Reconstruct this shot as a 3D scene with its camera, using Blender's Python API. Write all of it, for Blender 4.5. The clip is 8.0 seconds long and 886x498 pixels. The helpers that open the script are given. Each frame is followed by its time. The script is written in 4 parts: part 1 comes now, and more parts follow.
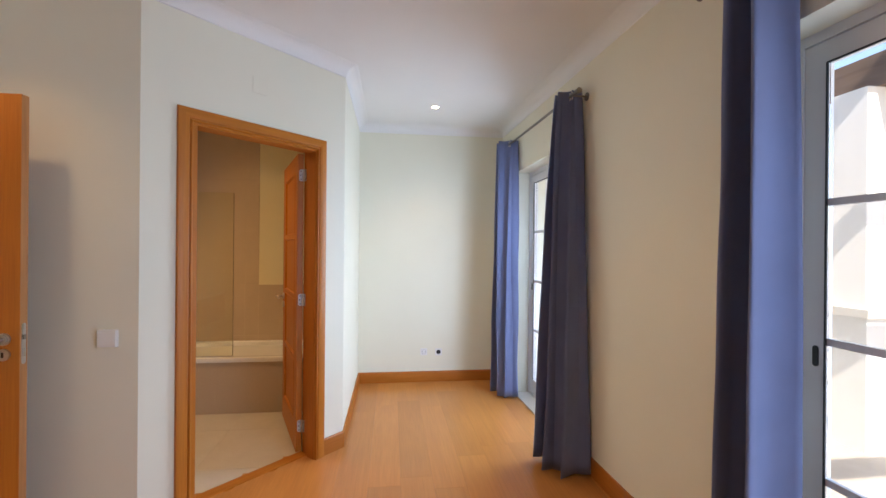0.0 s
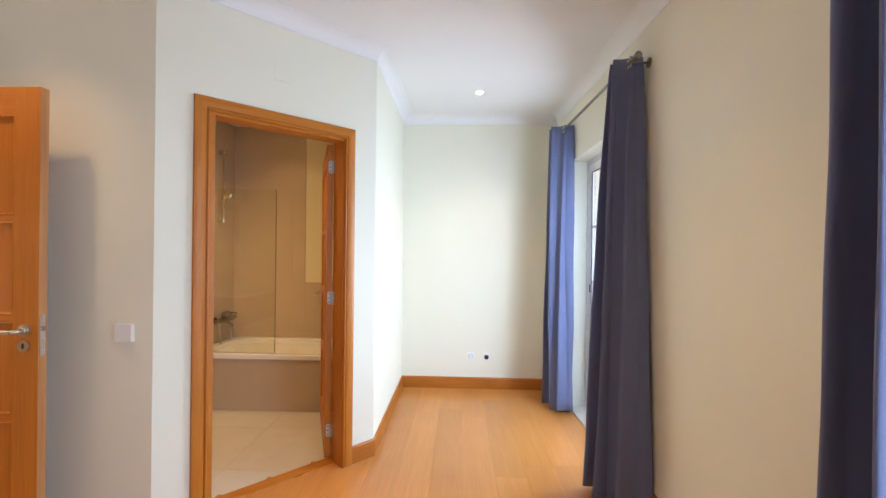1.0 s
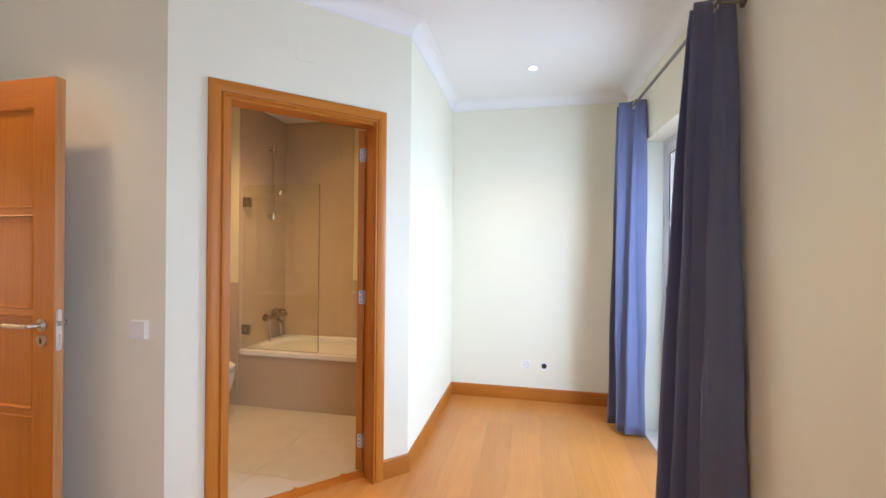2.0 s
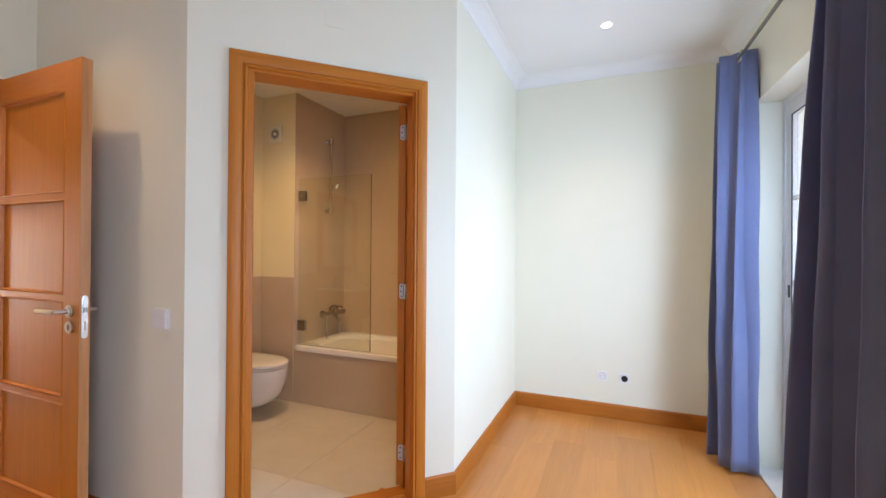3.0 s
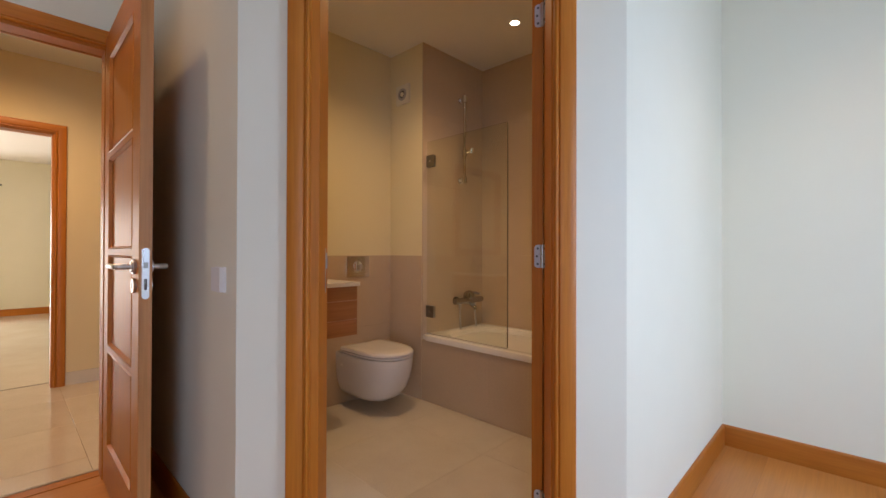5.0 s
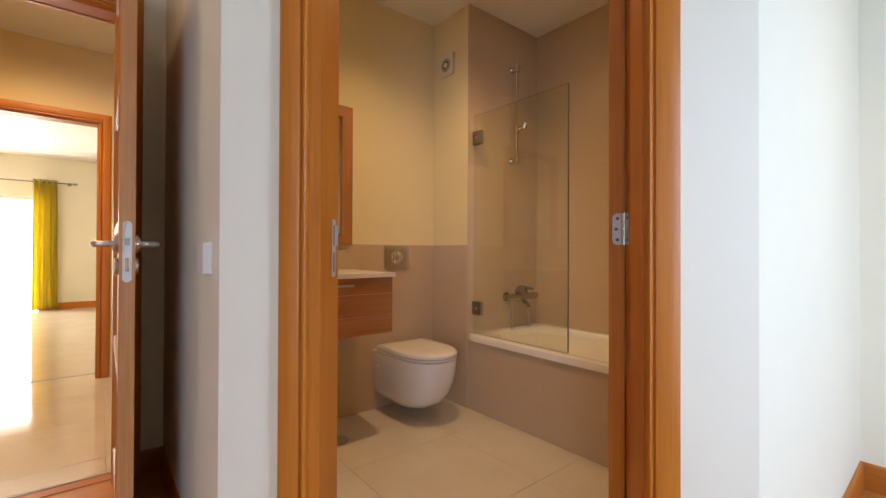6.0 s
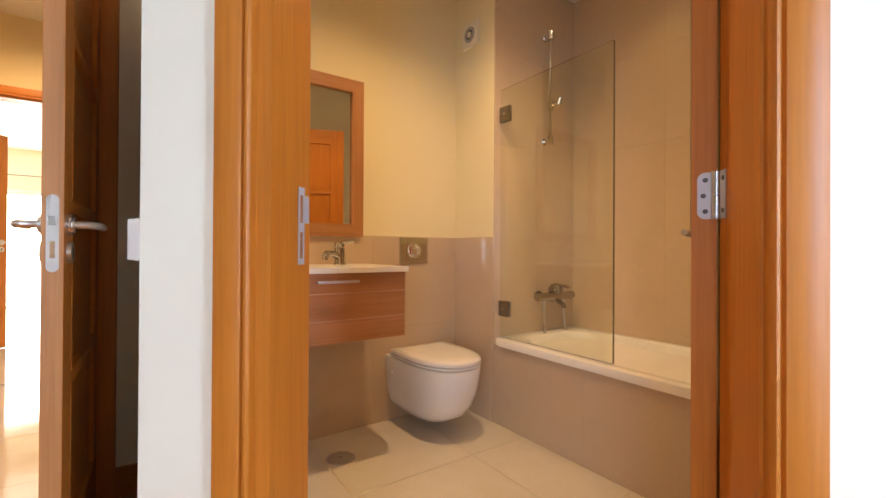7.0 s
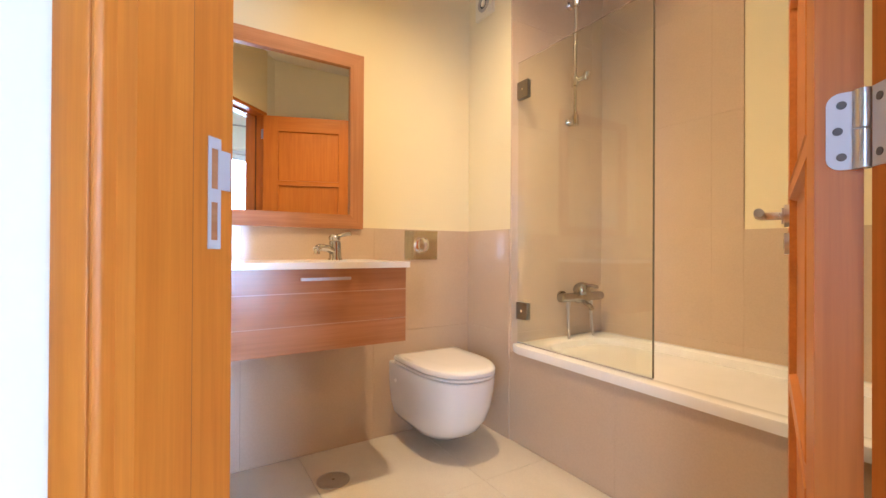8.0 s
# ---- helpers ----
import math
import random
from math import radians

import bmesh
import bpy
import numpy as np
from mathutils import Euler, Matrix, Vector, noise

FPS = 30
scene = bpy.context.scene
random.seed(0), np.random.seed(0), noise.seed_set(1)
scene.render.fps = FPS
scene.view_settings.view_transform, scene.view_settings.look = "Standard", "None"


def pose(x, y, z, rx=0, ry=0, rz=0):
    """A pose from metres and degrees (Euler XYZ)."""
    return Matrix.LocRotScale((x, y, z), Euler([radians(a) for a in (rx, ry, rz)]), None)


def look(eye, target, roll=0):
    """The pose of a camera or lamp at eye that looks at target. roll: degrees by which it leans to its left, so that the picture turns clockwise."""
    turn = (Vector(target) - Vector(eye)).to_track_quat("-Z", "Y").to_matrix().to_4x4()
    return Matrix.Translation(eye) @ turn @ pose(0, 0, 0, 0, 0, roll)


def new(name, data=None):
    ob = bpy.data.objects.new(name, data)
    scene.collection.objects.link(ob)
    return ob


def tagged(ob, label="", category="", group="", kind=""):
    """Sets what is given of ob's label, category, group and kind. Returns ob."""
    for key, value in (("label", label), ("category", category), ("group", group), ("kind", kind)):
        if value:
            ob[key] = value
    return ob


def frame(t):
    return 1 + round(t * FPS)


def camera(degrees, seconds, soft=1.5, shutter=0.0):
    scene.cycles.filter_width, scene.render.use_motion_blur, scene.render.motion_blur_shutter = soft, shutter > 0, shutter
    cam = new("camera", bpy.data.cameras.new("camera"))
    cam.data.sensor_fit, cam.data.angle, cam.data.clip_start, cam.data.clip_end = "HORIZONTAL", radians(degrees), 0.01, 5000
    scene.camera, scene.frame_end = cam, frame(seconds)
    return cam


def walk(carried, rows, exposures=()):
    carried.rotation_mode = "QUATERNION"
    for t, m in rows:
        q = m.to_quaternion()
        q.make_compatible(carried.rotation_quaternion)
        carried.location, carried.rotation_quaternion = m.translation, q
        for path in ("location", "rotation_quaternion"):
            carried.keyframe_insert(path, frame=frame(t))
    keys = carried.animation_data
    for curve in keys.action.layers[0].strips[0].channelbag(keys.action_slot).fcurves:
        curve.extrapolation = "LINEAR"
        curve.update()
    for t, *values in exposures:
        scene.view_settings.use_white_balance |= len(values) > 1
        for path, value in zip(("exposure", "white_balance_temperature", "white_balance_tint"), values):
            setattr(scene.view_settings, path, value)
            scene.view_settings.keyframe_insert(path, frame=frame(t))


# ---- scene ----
cam = camera(92.8, 8.0)
PATH = [
    (0, (0.117, -0.163, 1.39), (0.361, 1.822, 1.389), 0.5),
    (0.5, (0.234, -0.042, 1.367), (0.32, 1.956, 1.371), 0.6),
    (1, (0.343, 0.099, 1.356), (0.266, 2.098, 1.358), 0.6),
    (2.5, (0.545, 0.619, 1.297), (-0.039, 2.532, 1.299), 0.5),
    (3, (0.569, 0.805, 1.249), (-0.197, 2.653, 1.26), 0.4),
    (3.5, (0.546, 0.99, 1.202), (-0.395, 2.755, 1.212), 0.3),
    (4, (0.481, 1.173, 1.152), (-0.628, 2.837, 1.158), 0.1),
    (4.5, (0.394, 1.342, 1.1), (-0.867, 2.895, 1.109), 0.1),
    (6, (0.06, 1.772, 0.976), (-1.492, 3.034, 0.989), 0.2),
    (6.5, (-0.055, 1.891, 0.958), (-1.654, 3.092, 0.967), 0.2),
    (7, (-0.156, 2.007, 0.938), (-1.795, 3.153, 0.947), 0.3),
    (7.5, (-0.248, 2.114, 0.918), (-1.92, 3.212, 0.931), 0.3),
    (8, (-0.34, 2.212, 0.909), (-2.037, 3.269, 0.918), 0.3),
]
STOPS = [(0.0, 1.3, 6650, 14), (0.5, 1.65, 6600, 12), (1.0, 1.72, 6600, 11), (2.5, 1.68, 6450, 13), (3.5, 1.38, 6400, 14), (4.5, 0.95, 6400, 16), (5.8, 1.3, 6550, 15), (6.5, 1.65, 6700, 14), (7.2, 2.1, 6550, 12), (8.0, 2.55, 5400, 9)]
walk(cam, [(t, look(eye, target, roll)) for t, eye, target, roll in PATH], STOPS)
# ---------------------------------------------------------------- world, sun, lamps
world = bpy.data.worlds.new("sky")
scene.world = world
world.use_nodes = True
wn = world.node_tree
sky = wn.nodes.new("ShaderNodeTexSky")
sky.sky_type, sky.sun_disc = "NISHITA", False
sky.sun_elevation, sky.sun_rotation = radians(43.5), radians(192.0)
wn.links.new(sky.outputs["Color"], wn.nodes["Background"].inputs["Color"])
wn.nodes["Background"].inputs["Strength"].default_value = 0.15

sun_data = bpy.data.lights.new("sun", "SUN")
sun_data.energy, sun_data.angle, sun_data.color = 3.4, radians(0.5), (1.0, 0.95, 0.87)
sun = new("sun", sun_data)
sun.matrix_world = look((0, 0, 0), (0.15, 0.71, -0.688))


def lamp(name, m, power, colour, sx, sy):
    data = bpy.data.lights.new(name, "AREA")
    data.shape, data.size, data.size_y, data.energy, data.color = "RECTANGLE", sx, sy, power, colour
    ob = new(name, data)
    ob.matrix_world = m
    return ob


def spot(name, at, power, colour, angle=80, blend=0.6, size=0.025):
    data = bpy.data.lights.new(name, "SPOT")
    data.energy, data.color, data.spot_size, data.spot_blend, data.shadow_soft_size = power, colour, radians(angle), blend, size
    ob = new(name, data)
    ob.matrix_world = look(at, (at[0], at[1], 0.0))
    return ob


WARM = (1.0, 0.66, 0.33)
DAY = (0.53, 0.72, 1.0)
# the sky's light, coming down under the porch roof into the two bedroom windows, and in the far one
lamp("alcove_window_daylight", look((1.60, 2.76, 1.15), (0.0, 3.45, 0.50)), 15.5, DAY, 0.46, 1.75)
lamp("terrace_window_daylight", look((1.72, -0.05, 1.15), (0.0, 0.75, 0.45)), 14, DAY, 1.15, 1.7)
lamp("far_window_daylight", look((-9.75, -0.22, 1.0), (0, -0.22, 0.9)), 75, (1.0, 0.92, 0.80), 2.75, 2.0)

# ---------------------------------------------------------------- materials


class Nodes:
    def __init__(self, name):
        self.m = bpy.data.materials.new(name)
        self.m.use_nodes = True
        self.t = self.m.node_tree
        self.b = self.t.nodes["Principled BSDF"]

    def add(self, kind, **kw):
        n = self.t.nodes.new(kind)
        for k, v in kw.items():
            n.inputs[k.replace("_", " ")].default_value = v
        return n

    def link(self, a, b):
        self.t.links.new(a, b)

    def coords(self, scale=(1, 1, 1), random_shift=False):
        tc = self.t.nodes.new("ShaderNodeTexCoord")
        mp = self.t.nodes.new("ShaderNodeMapping")
        mp.inputs["Scale"].default_value = scale
        self.link(tc.outputs["Object"], mp.inputs["Vector"])
        if random_shift:
            oi = self.t.nodes.new("ShaderNodeObjectInfo")
            mul = self.t.nodes.new("ShaderNodeMath")
            mul.operation = "MULTIPLY"
            mul.inputs[1].default_value = 37.0
            self.link(oi.outputs["Random"], mul.inputs[0])
            comb = self.t.nodes.new("ShaderNodeCombineXYZ")
            for k in range(3):
                self.link(mul.outputs[0], comb.inputs[k])
            self.link(comb.outputs[0], mp.inputs["Location"])
        return mp.outputs["Vector"]

    def noise(self, vec, scale, detail=4.0, rough=0.55, distortion=0.0):
        n = self.add("ShaderNodeTexNoise", Scale=scale, Detail=detail, Roughness=rough, Distortion=distortion)
        self.link(vec, n.inputs["Vector"])
        return n.outputs["Fac"]

    def ramp(self, fac, stops):
        r = self.t.nodes.new("ShaderNodeValToRGB")
        e = r.color_ramp.elements
        while len(e) < len(stops):
            e.new(0.5)
        for el, (p, c) in zip(e, stops):
            el.position, el.color = p, (*c, 1)
        self.link(fac, r.inputs["Fac"])
        return r.outputs["Color"]

    def mix(self, fac, a, b, mode="MIX"):
        n = self.t.nodes.new("ShaderNodeMix")
        n.data_type, n.blend_type = "RGBA", mode
        for sock, v in ((n.inputs[0], fac), (n.inputs[6], a), (n.inputs[7], b)):
            if isinstance(v, (int, float)):
                sock.default_value = v
            elif isinstance(v, tuple):
                sock.default_value = (*v, 1)
            else:
                self.link(v, sock)
        return n.outputs[2]

    def bump(self, fac, strength, distance=0.002):
        n = self.add("ShaderNodeBump", Strength=strength, Distance=distance)
        self.link(fac, n.inputs["Height"])
        self.link(n.outputs["Normal"], self.b.inputs["Normal"])

    def rough(self, fac, lo, hi):
        n = self.add("ShaderNodeMapRange")
        n.inputs[3].default_value, n.inputs[4].default_value = lo, hi
        self.link(fac, n.inputs[0])
        self.link(n.outputs[0], self.b.inputs["Roughness"])

    def colour(self, sock):
        self.link(sock, self.b.inputs["Base Color"])


def paint(name, colour, var=0.04, rough=0.6, bump=0.08):
    n = Nodes(name)
    v = n.coords()
    big = n.noise(v, 1.3, 3)
    dark = tuple(c * (1 - var) for c in colour)
    n.colour(n.ramp(big, [(0.3, dark), (0.7, colour)]))
    n.bump(n.noise(v, 220, 3), bump, 0.001)
    n.rough(n.noise(v, 9, 3), rough - 0.06, rough + 0.06)
    return n.m


def wood(name, light, dark, axis, rough=0.40, grain=1.0, shift=False, coat=0.0, var=0.0):
    """Fine-grained veneer, its grain along the axis 0, 1 or 2 of the object."""
    n = Nodes(name)
    sc = [26.0 * grain] * 3
    sc[axis] = 1.6 * grain
    v = n.coords(tuple(sc), shift)
    fig = n.noise(v, 1.0, 5, 0.6, 0.8)
    fine = [140.0] * 3
    fine[axis] = 4.0
    pores = n.noise(n.coords(tuple(fine), shift), 1.0, 3, 0.6)
    blot = n.noise(n.coords((1, 1, 1), shift), 2.6, 3)
    mid = tuple((a + b) / 2 for a, b in zip(light, dark))
    c = n.ramp(fig, [(0.3, dark), (0.52, mid), (0.72, light)])
    c = n.mix(0.22, c, n.ramp(pores, [(0.35, tuple(x * 0.6 for x in dark)), (0.6, light)]))
    c = n.mix(0.25, c, n.ramp(blot, [(0.3, dark), (0.7, light)]))
    if var:
        oi = n.t.nodes.new("ShaderNodeObjectInfo")
        tone = n.ramp(oi.outputs["Random"], [(0.0, (1 - var,) * 3), (1.0, (1 + var * 0.4,) * 3)])
        c = n.mix(1.0, c, tone, "MULTIPLY")
    n.colour(c)
    n.rough(fig, rough - 0.05, rough + 0.07)
    n.bump(pores, 0.06, 0.0006)
    n.b.inputs["Specular IOR Level"].default_value = 0.38
    n.b.inputs["Coat Weight"].default_value = coat
    n.b.inputs["Coat Roughness"].default_value = 0.15
    return n.m


def stoneware(name, light, dark, rough, scale=7.0, var=0.05, bump=0.03):
    n = Nodes(name)
    v = n.coords((1, 1, 1), True)
    cloud = n.noise(v, scale, 6, 0.62, 0.3)
    speck = n.noise(v, 160, 2, 0.5)
    c = n.ramp(cloud, [(0.3, dark), (0.7, light)])
    c = n.mix(0.12, c, n.ramp(speck, [(0.4, tuple(x * 0.75 for x in dark)), (0.6, light)]))
    oi = n.t.nodes.new("ShaderNodeObjectInfo")
    c = n.mix(1.0, c, n.ramp(oi.outputs["Random"], [(0.0, (1 - var,) * 3), (1.0, (1.0,) * 3)]), "MULTIPLY")
    n.colour(c)
    n.rough(cloud, rough - 0.04, rough + 0.06)
    n.bump(speck, bump, 0.0005)
    return n.m


def metal(name, colour, rough):
    n = Nodes(name)
    v = n.coords((60, 60, 4))
    f = n.noise(v, 1.0, 3)
    n.colour(n.ramp(f, [(0.3, tuple(c * 0.9 for c in colour)), (0.7, colour)]))
    n.b.inputs["Metallic"].default_value = 1.0
    n.rough(f, max(0.03, rough - 0.04), rough + 0.05)
    return n.m


def glossy(name, colour, rough, coat=0.0):
    n = Nodes(name)
    f = n.noise(n.coords(), 6, 3)
    n.colour(n.ramp(f, [(0.3, tuple(c * 0.96 for c in colour)), (0.7, colour)]))
    n.rough(f, rough, rough + 0.05)
    n.b.inputs["Coat Weight"].default_value = coat
    return n.m


def cloth(name, colour, through_it, share=0.09):
    n = Nodes(name)
    v = n.coords()
    weave = n.noise(n.coords((900, 900, 900)), 1.0, 2)
    fade = n.noise(v, 5, 3)
    n.colour(n.mix(0.3, n.ramp(fade, [(0.3, tuple(c * 0.85 for c in colour)), (0.7, colour)]),
                   n.ramp(weave, [(0.35, tuple(c * 0.7 for c in colour)), (0.65, colour)])))
    n.b.inputs["Roughness"].default_value = 0.85
    n.b.inputs["Sheen Weight"].default_value = 0.25
    n.bump(weave, 0.1, 0.0006)
    tr = n.add("ShaderNodeBsdfTranslucent")
    tr.inputs["Color"].default_value = (*through_it, 1)
    ad = n.t.nodes.new("ShaderNodeMixShader")
    ad.inputs[0].default_value = share
    n.link(n.b.outputs[0], ad.inputs[1])
    n.link(tr.outputs[0], ad.inputs[2])
    n.link(ad.outputs[0], n.t.nodes["Material Output"].inputs["Surface"])
    return n.m


def pane_glass(name, tint):
    n = Nodes(name)
    n.b.inputs["Base Color"].default_value = (*tint, 1)
    n.b.inputs["Transmission Weight"].default_value = 1.0
    n.b.inputs["Roughness"].default_value = 0.0
    n.b.inputs["IOR"].default_value = 1.45
    return n.m


def lit(name, colour, power):
    n = Nodes(name)
    n.b.inputs["Base Color"].default_value = (*colour, 1)
    n.b.inputs["Emission Color"].default_value = (*colour, 1)
    n.b.inputs["Emission Strength"].default_value = power
    return n.m


CREAM = paint("cream_wall_paint", (0.84, 0.81, 0.66))
# yellower than the cream: the hall's warm light is put into this colour
OCHRE = paint("ochre_hall_warm_tint", (0.83, 0.67, 0.38))
BATHCREAM = paint("yellow_cream_bath_paint", (0.80, 0.71, 0.46))
CEIL = paint("white_ceiling_paint", (0.86, 0.85, 0.82))
WHITEWALL = paint("white_exterior_render", (0.82, 0.80, 0.76), 0.08, 0.8, 0.3)
HONEY_L, HONEY_D = (0.58, 0.205, 0.022), (0.45, 0.133, 0.011)
WOOD_Z = wood("honey_veneer_upright", HONEY_L, HONEY_D, 2)
WOOD_X = wood("honey_veneer_along_x", HONEY_L, HONEY_D, 0)
WOOD_Y = wood("honey_veneer_along_y", HONEY_L, HONEY_D, 1)
SKIRT_Y = wood("skirting_veneer", (0.49, 0.160, 0.018), (0.37, 0.105, 0.009), 1)
EDGE_Z = wood("pale_lipping_upright", (0.57, 0.26, 0.09), (0.38, 0.15, 0.045), 2, 0.45, 0.8)
PLANK = wood("floor_plank_oak", (0.62, 0.262, 0.066), (0.52, 0.197, 0.043), 1, 0.30, 0.7, True, 0.25, 0.14)
WALNUT_Y = wood("walnut_veneer_along_y", (0.50, 0.245, 0.118), (0.35, 0.155, 0.068), 1, 0.22, 0.45, False, 0.3)
WALNUT_LIGHT = wood("pale_walnut_seam", (0.62, 0.42, 0.28), (0.50, 0.32, 0.2), 1, 0.3)
MIRROR_WOOD_Z = wood("mirror_frame_upright", (0.50, 0.24, 0.10), (0.33, 0.13, 0.045), 2, 0.4)
MIRROR_WOOD_Y = wood("mirror_frame_across", (0.50, 0.24, 0.10), (0.33, 0.13, 0.045), 1, 0.4)
WALLTILE = stoneware("taupe_wall_tile", (0.60, 0.462, 0.325), (0.57, 0.435, 0.302), 0.09, 4.0, 0.02)
GROUT = paint("beige_grout", (0.55, 0.43, 0.30), 0.1, 0.7)
PALEGROUT = paint("cream_grout", (0.52, 0.44, 0.33), 0.1, 0.7)
FLOORTILE = stoneware("cream_floor_tile", (0.74, 0.68, 0.56), (0.67, 0.60, 0.48), 0.32, 5.0)
HALLTILE = stoneware("polished_hall_tile", (0.80, 0.70, 0.57), (0.72, 0.61, 0.48), 0.06, 3.0)
CERAMIC = glossy("white_ceramic", (0.82, 0.80, 0.77), 0.08, 0.3)
ACRYLIC = glossy("white_acrylic", (0.84, 0.82, 0.78), 0.14)
PLASTIC = glossy("white_plastic", (0.84, 0.83, 0.80), 0.35)
IVORY = glossy("ivory_plastic", (0.80, 0.75, 0.60), 0.35)
GREYPLASTIC = glossy("grey_plastic", (0.42, 0.40, 0.37), 0.4)
BLACK = glossy("black_plastic", (0.015, 0.015, 0.017), 0.4)
SEAL = glossy("brown_rubber_seal", (0.16, 0.065, 0.025), 0.5)
ALU = glossy("white_aluminium", (0.80, 0.80, 0.80), 0.3)
GREYALU = glossy("grey_glazing_bar", (0.80, 0.81, 0.83), 0.35)
HINGESTEEL = glossy("matt_hinge_steel", (0.58, 0.60, 0.63), 0.35)
SCREWHEAD = glossy("dull_screw_head", (0.10, 0.10, 0.10), 0.5)
ZINC = glossy("matt_zinc_plate", (0.44, 0.45, 0.48), 0.4)
# chrome with the dark room's reflection put into its colour
DARKCHROME = metal("chrome_dark_room_reflection", (0.50, 0.48, 0.45), 0.09)
GLASSEDGE = glossy("dark_glass_edge", (0.17, 0.15, 0.10), 0.2)
CHROME = metal("chrome", (0.82, 0.82, 0.83), 0.07)
SATIN = metal("satin_aluminium", (0.60, 0.59, 0.58), 0.5)
STEEL = metal("brushed_steel", (0.62, 0.60, 0.57), 0.28)
DARKSTEEL = metal("bronzed_steel", (0.30, 0.28, 0.24), 0.35)
NAVY = cloth("navy_curtain_cloth", (0.175, 0.208, 0.375), (0.28, 0.36, 0.62))
YELLOW = cloth("yellow_curtain_cloth", (0.70, 0.58, 0.06), (0.85, 0.72, 0.10), 0.4)
GLASS = pane_glass("clear_pane", (1.0, 1.0, 1.0))
SCREEN = pane_glass("bath_screen_pane", (0.91, 0.91, 0.79))
MIRROR = Nodes("silvered_mirror").m
MIRROR.node_tree.nodes["Principled BSDF"].inputs["Metallic"].default_value = 1.0
MIRROR.node_tree.nodes["Principled BSDF"].inputs["Roughness"].default_value = 0.0
MIRROR.node_tree.nodes["Principled BSDF"].inputs["Base Color"].default_value = (0.86, 0.87, 0.85, 1)
BULB = lit("glowing_lamp_face", (1.0, 0.86, 0.62), 14.0)
MARBLE = stoneware("pale_sill_stone", (0.72, 0.68, 0.62), (0.64, 0.60, 0.54), 0.3)
BEAM = wood("brown_weathered_beam", (0.22, 0.15, 0.11), (0.12, 0.08, 0.055), 1, 0.8)
TERRACE = stoneware("terrace_tile", (0.62, 0.54, 0.44), (0.54, 0.46, 0.36), 0.6)
LEAF = paint("garden_leaf", (0.07, 0.13, 0.03), 0.5, 0.6)

# ---------------------------------------------------------------- mesh helpers


def box(bm, x0, x1, y0, y1, z0, z1):
    vs = [bm.verts.new((x, y, z)) for z in (z0, z1) for x, y in ((x0, y0), (x1, y0), (x1, y1), (x0, y1))]
    for f in ((3, 2, 1, 0), (4, 5, 6, 7), (0, 1, 5, 4), (1, 2, 6, 5), (2, 3, 7, 6), (3, 0, 4, 7)):
        bm.faces.new([vs[i] for i in f])
    return vs


def prism(bm, pts, z0, z1):
    """An upright prism over the plan pts."""
    area = sum(a[0] * b[1] - b[0] * a[1] for a, b in zip(pts, pts[1:] + pts[:1]))
    if area < 0:
        pts = pts[::-1]
    lo = [bm.verts.new((x, y, z0)) for x, y in pts]
    hi = [bm.verts.new((x, y, z1)) for x, y in pts]
    bm.faces.new(lo[::-1])
    bm.faces.new(hi)
    n = len(pts)
    for i in range(n):
        bm.faces.new((lo[i], lo[(i + 1) % n], hi[(i + 1) % n], hi[i]))


def loft(bm, rings, caps=True):
    """Skins closed rings of points, one above the other."""
    vs = [[bm.verts.new(p) for p in r] for r in rings]
    for a, b in zip(vs, vs[1:]):
        n = len(a)
        for i in range(n):
            bm.faces.new((a[i], a[(i + 1) % n], b[(i + 1) % n], b[i]))
    if caps:
        bm.faces.new(vs[0][::-1])
        bm.faces.new(vs[-1])


def circle(c, r, n=20, axis=2, start=0.0):
    out = []
    for i in range(n):
        a = start + 2 * math.pi * i / n
        d = [0, 0, 0]
        d[(axis + 1) % 3], d[(axis + 2) % 3] = r * math.cos(a), r * math.sin(a)
        out.append((c[0] + d[0], c[1] + d[1], c[2] + d[2]))
    return out


def rod(bm, a, b, r, n=16, r2=None):
    """A round bar from a to b."""
    a, b = Vector(a), Vector(b)
    q = (b - a).to_track_quat("Z", "Y").to_matrix()
    rings = []
    for p, rr in ((a, r), (b, r if r2 is None else r2)):
        rings.append([p + q @ Vector((rr * math.cos(2 * math.pi * i / n), rr * math.sin(2 * math.pi * i / n), 0)) for i in range(n)])
    loft(bm, rings)


def tube(bm, pts, r, n=10):
    """A bent round bar along pts."""
    pts = [Vector(p) for p in pts]
    rings = []
    up = Vector((0.13, 0.21, 0.97)).normalized()
    for i, p in enumerate(pts):
        d = (pts[min(i + 1, len(pts) - 1)] - pts[max(i - 1, 0)]).normalized()
        s = d.cross(up).normalized()
        u = s.cross(d)
        rings.append([p + r * (math.cos(2 * math.pi * k / n) * s + math.sin(2 * math.pi * k / n) * u) for k in range(n)])
    loft(bm, rings)


def smooth_curve(pts, steps=6):
    """Catmull-Rom through pts."""
    pts = [Vector(p) for p in pts]
    ext = [pts[0] * 2 - pts[1]] + pts + [pts[-1] * 2 - pts[-2]]
    out = []
    for i in range(1, len(ext) - 2):
        p0, p1, p2, p3 = ext[i - 1:i + 3]
        for k in range(steps):
            t = k / steps
            out.append(0.5 * (2 * p1 + (p2 - p0) * t + (2 * p0 - 5 * p1 + 4 * p2 - p3) * t * t + (3 * p1 - p0 - 3 * p2 + p3) * t ** 3))
    return out + [pts[-1]]


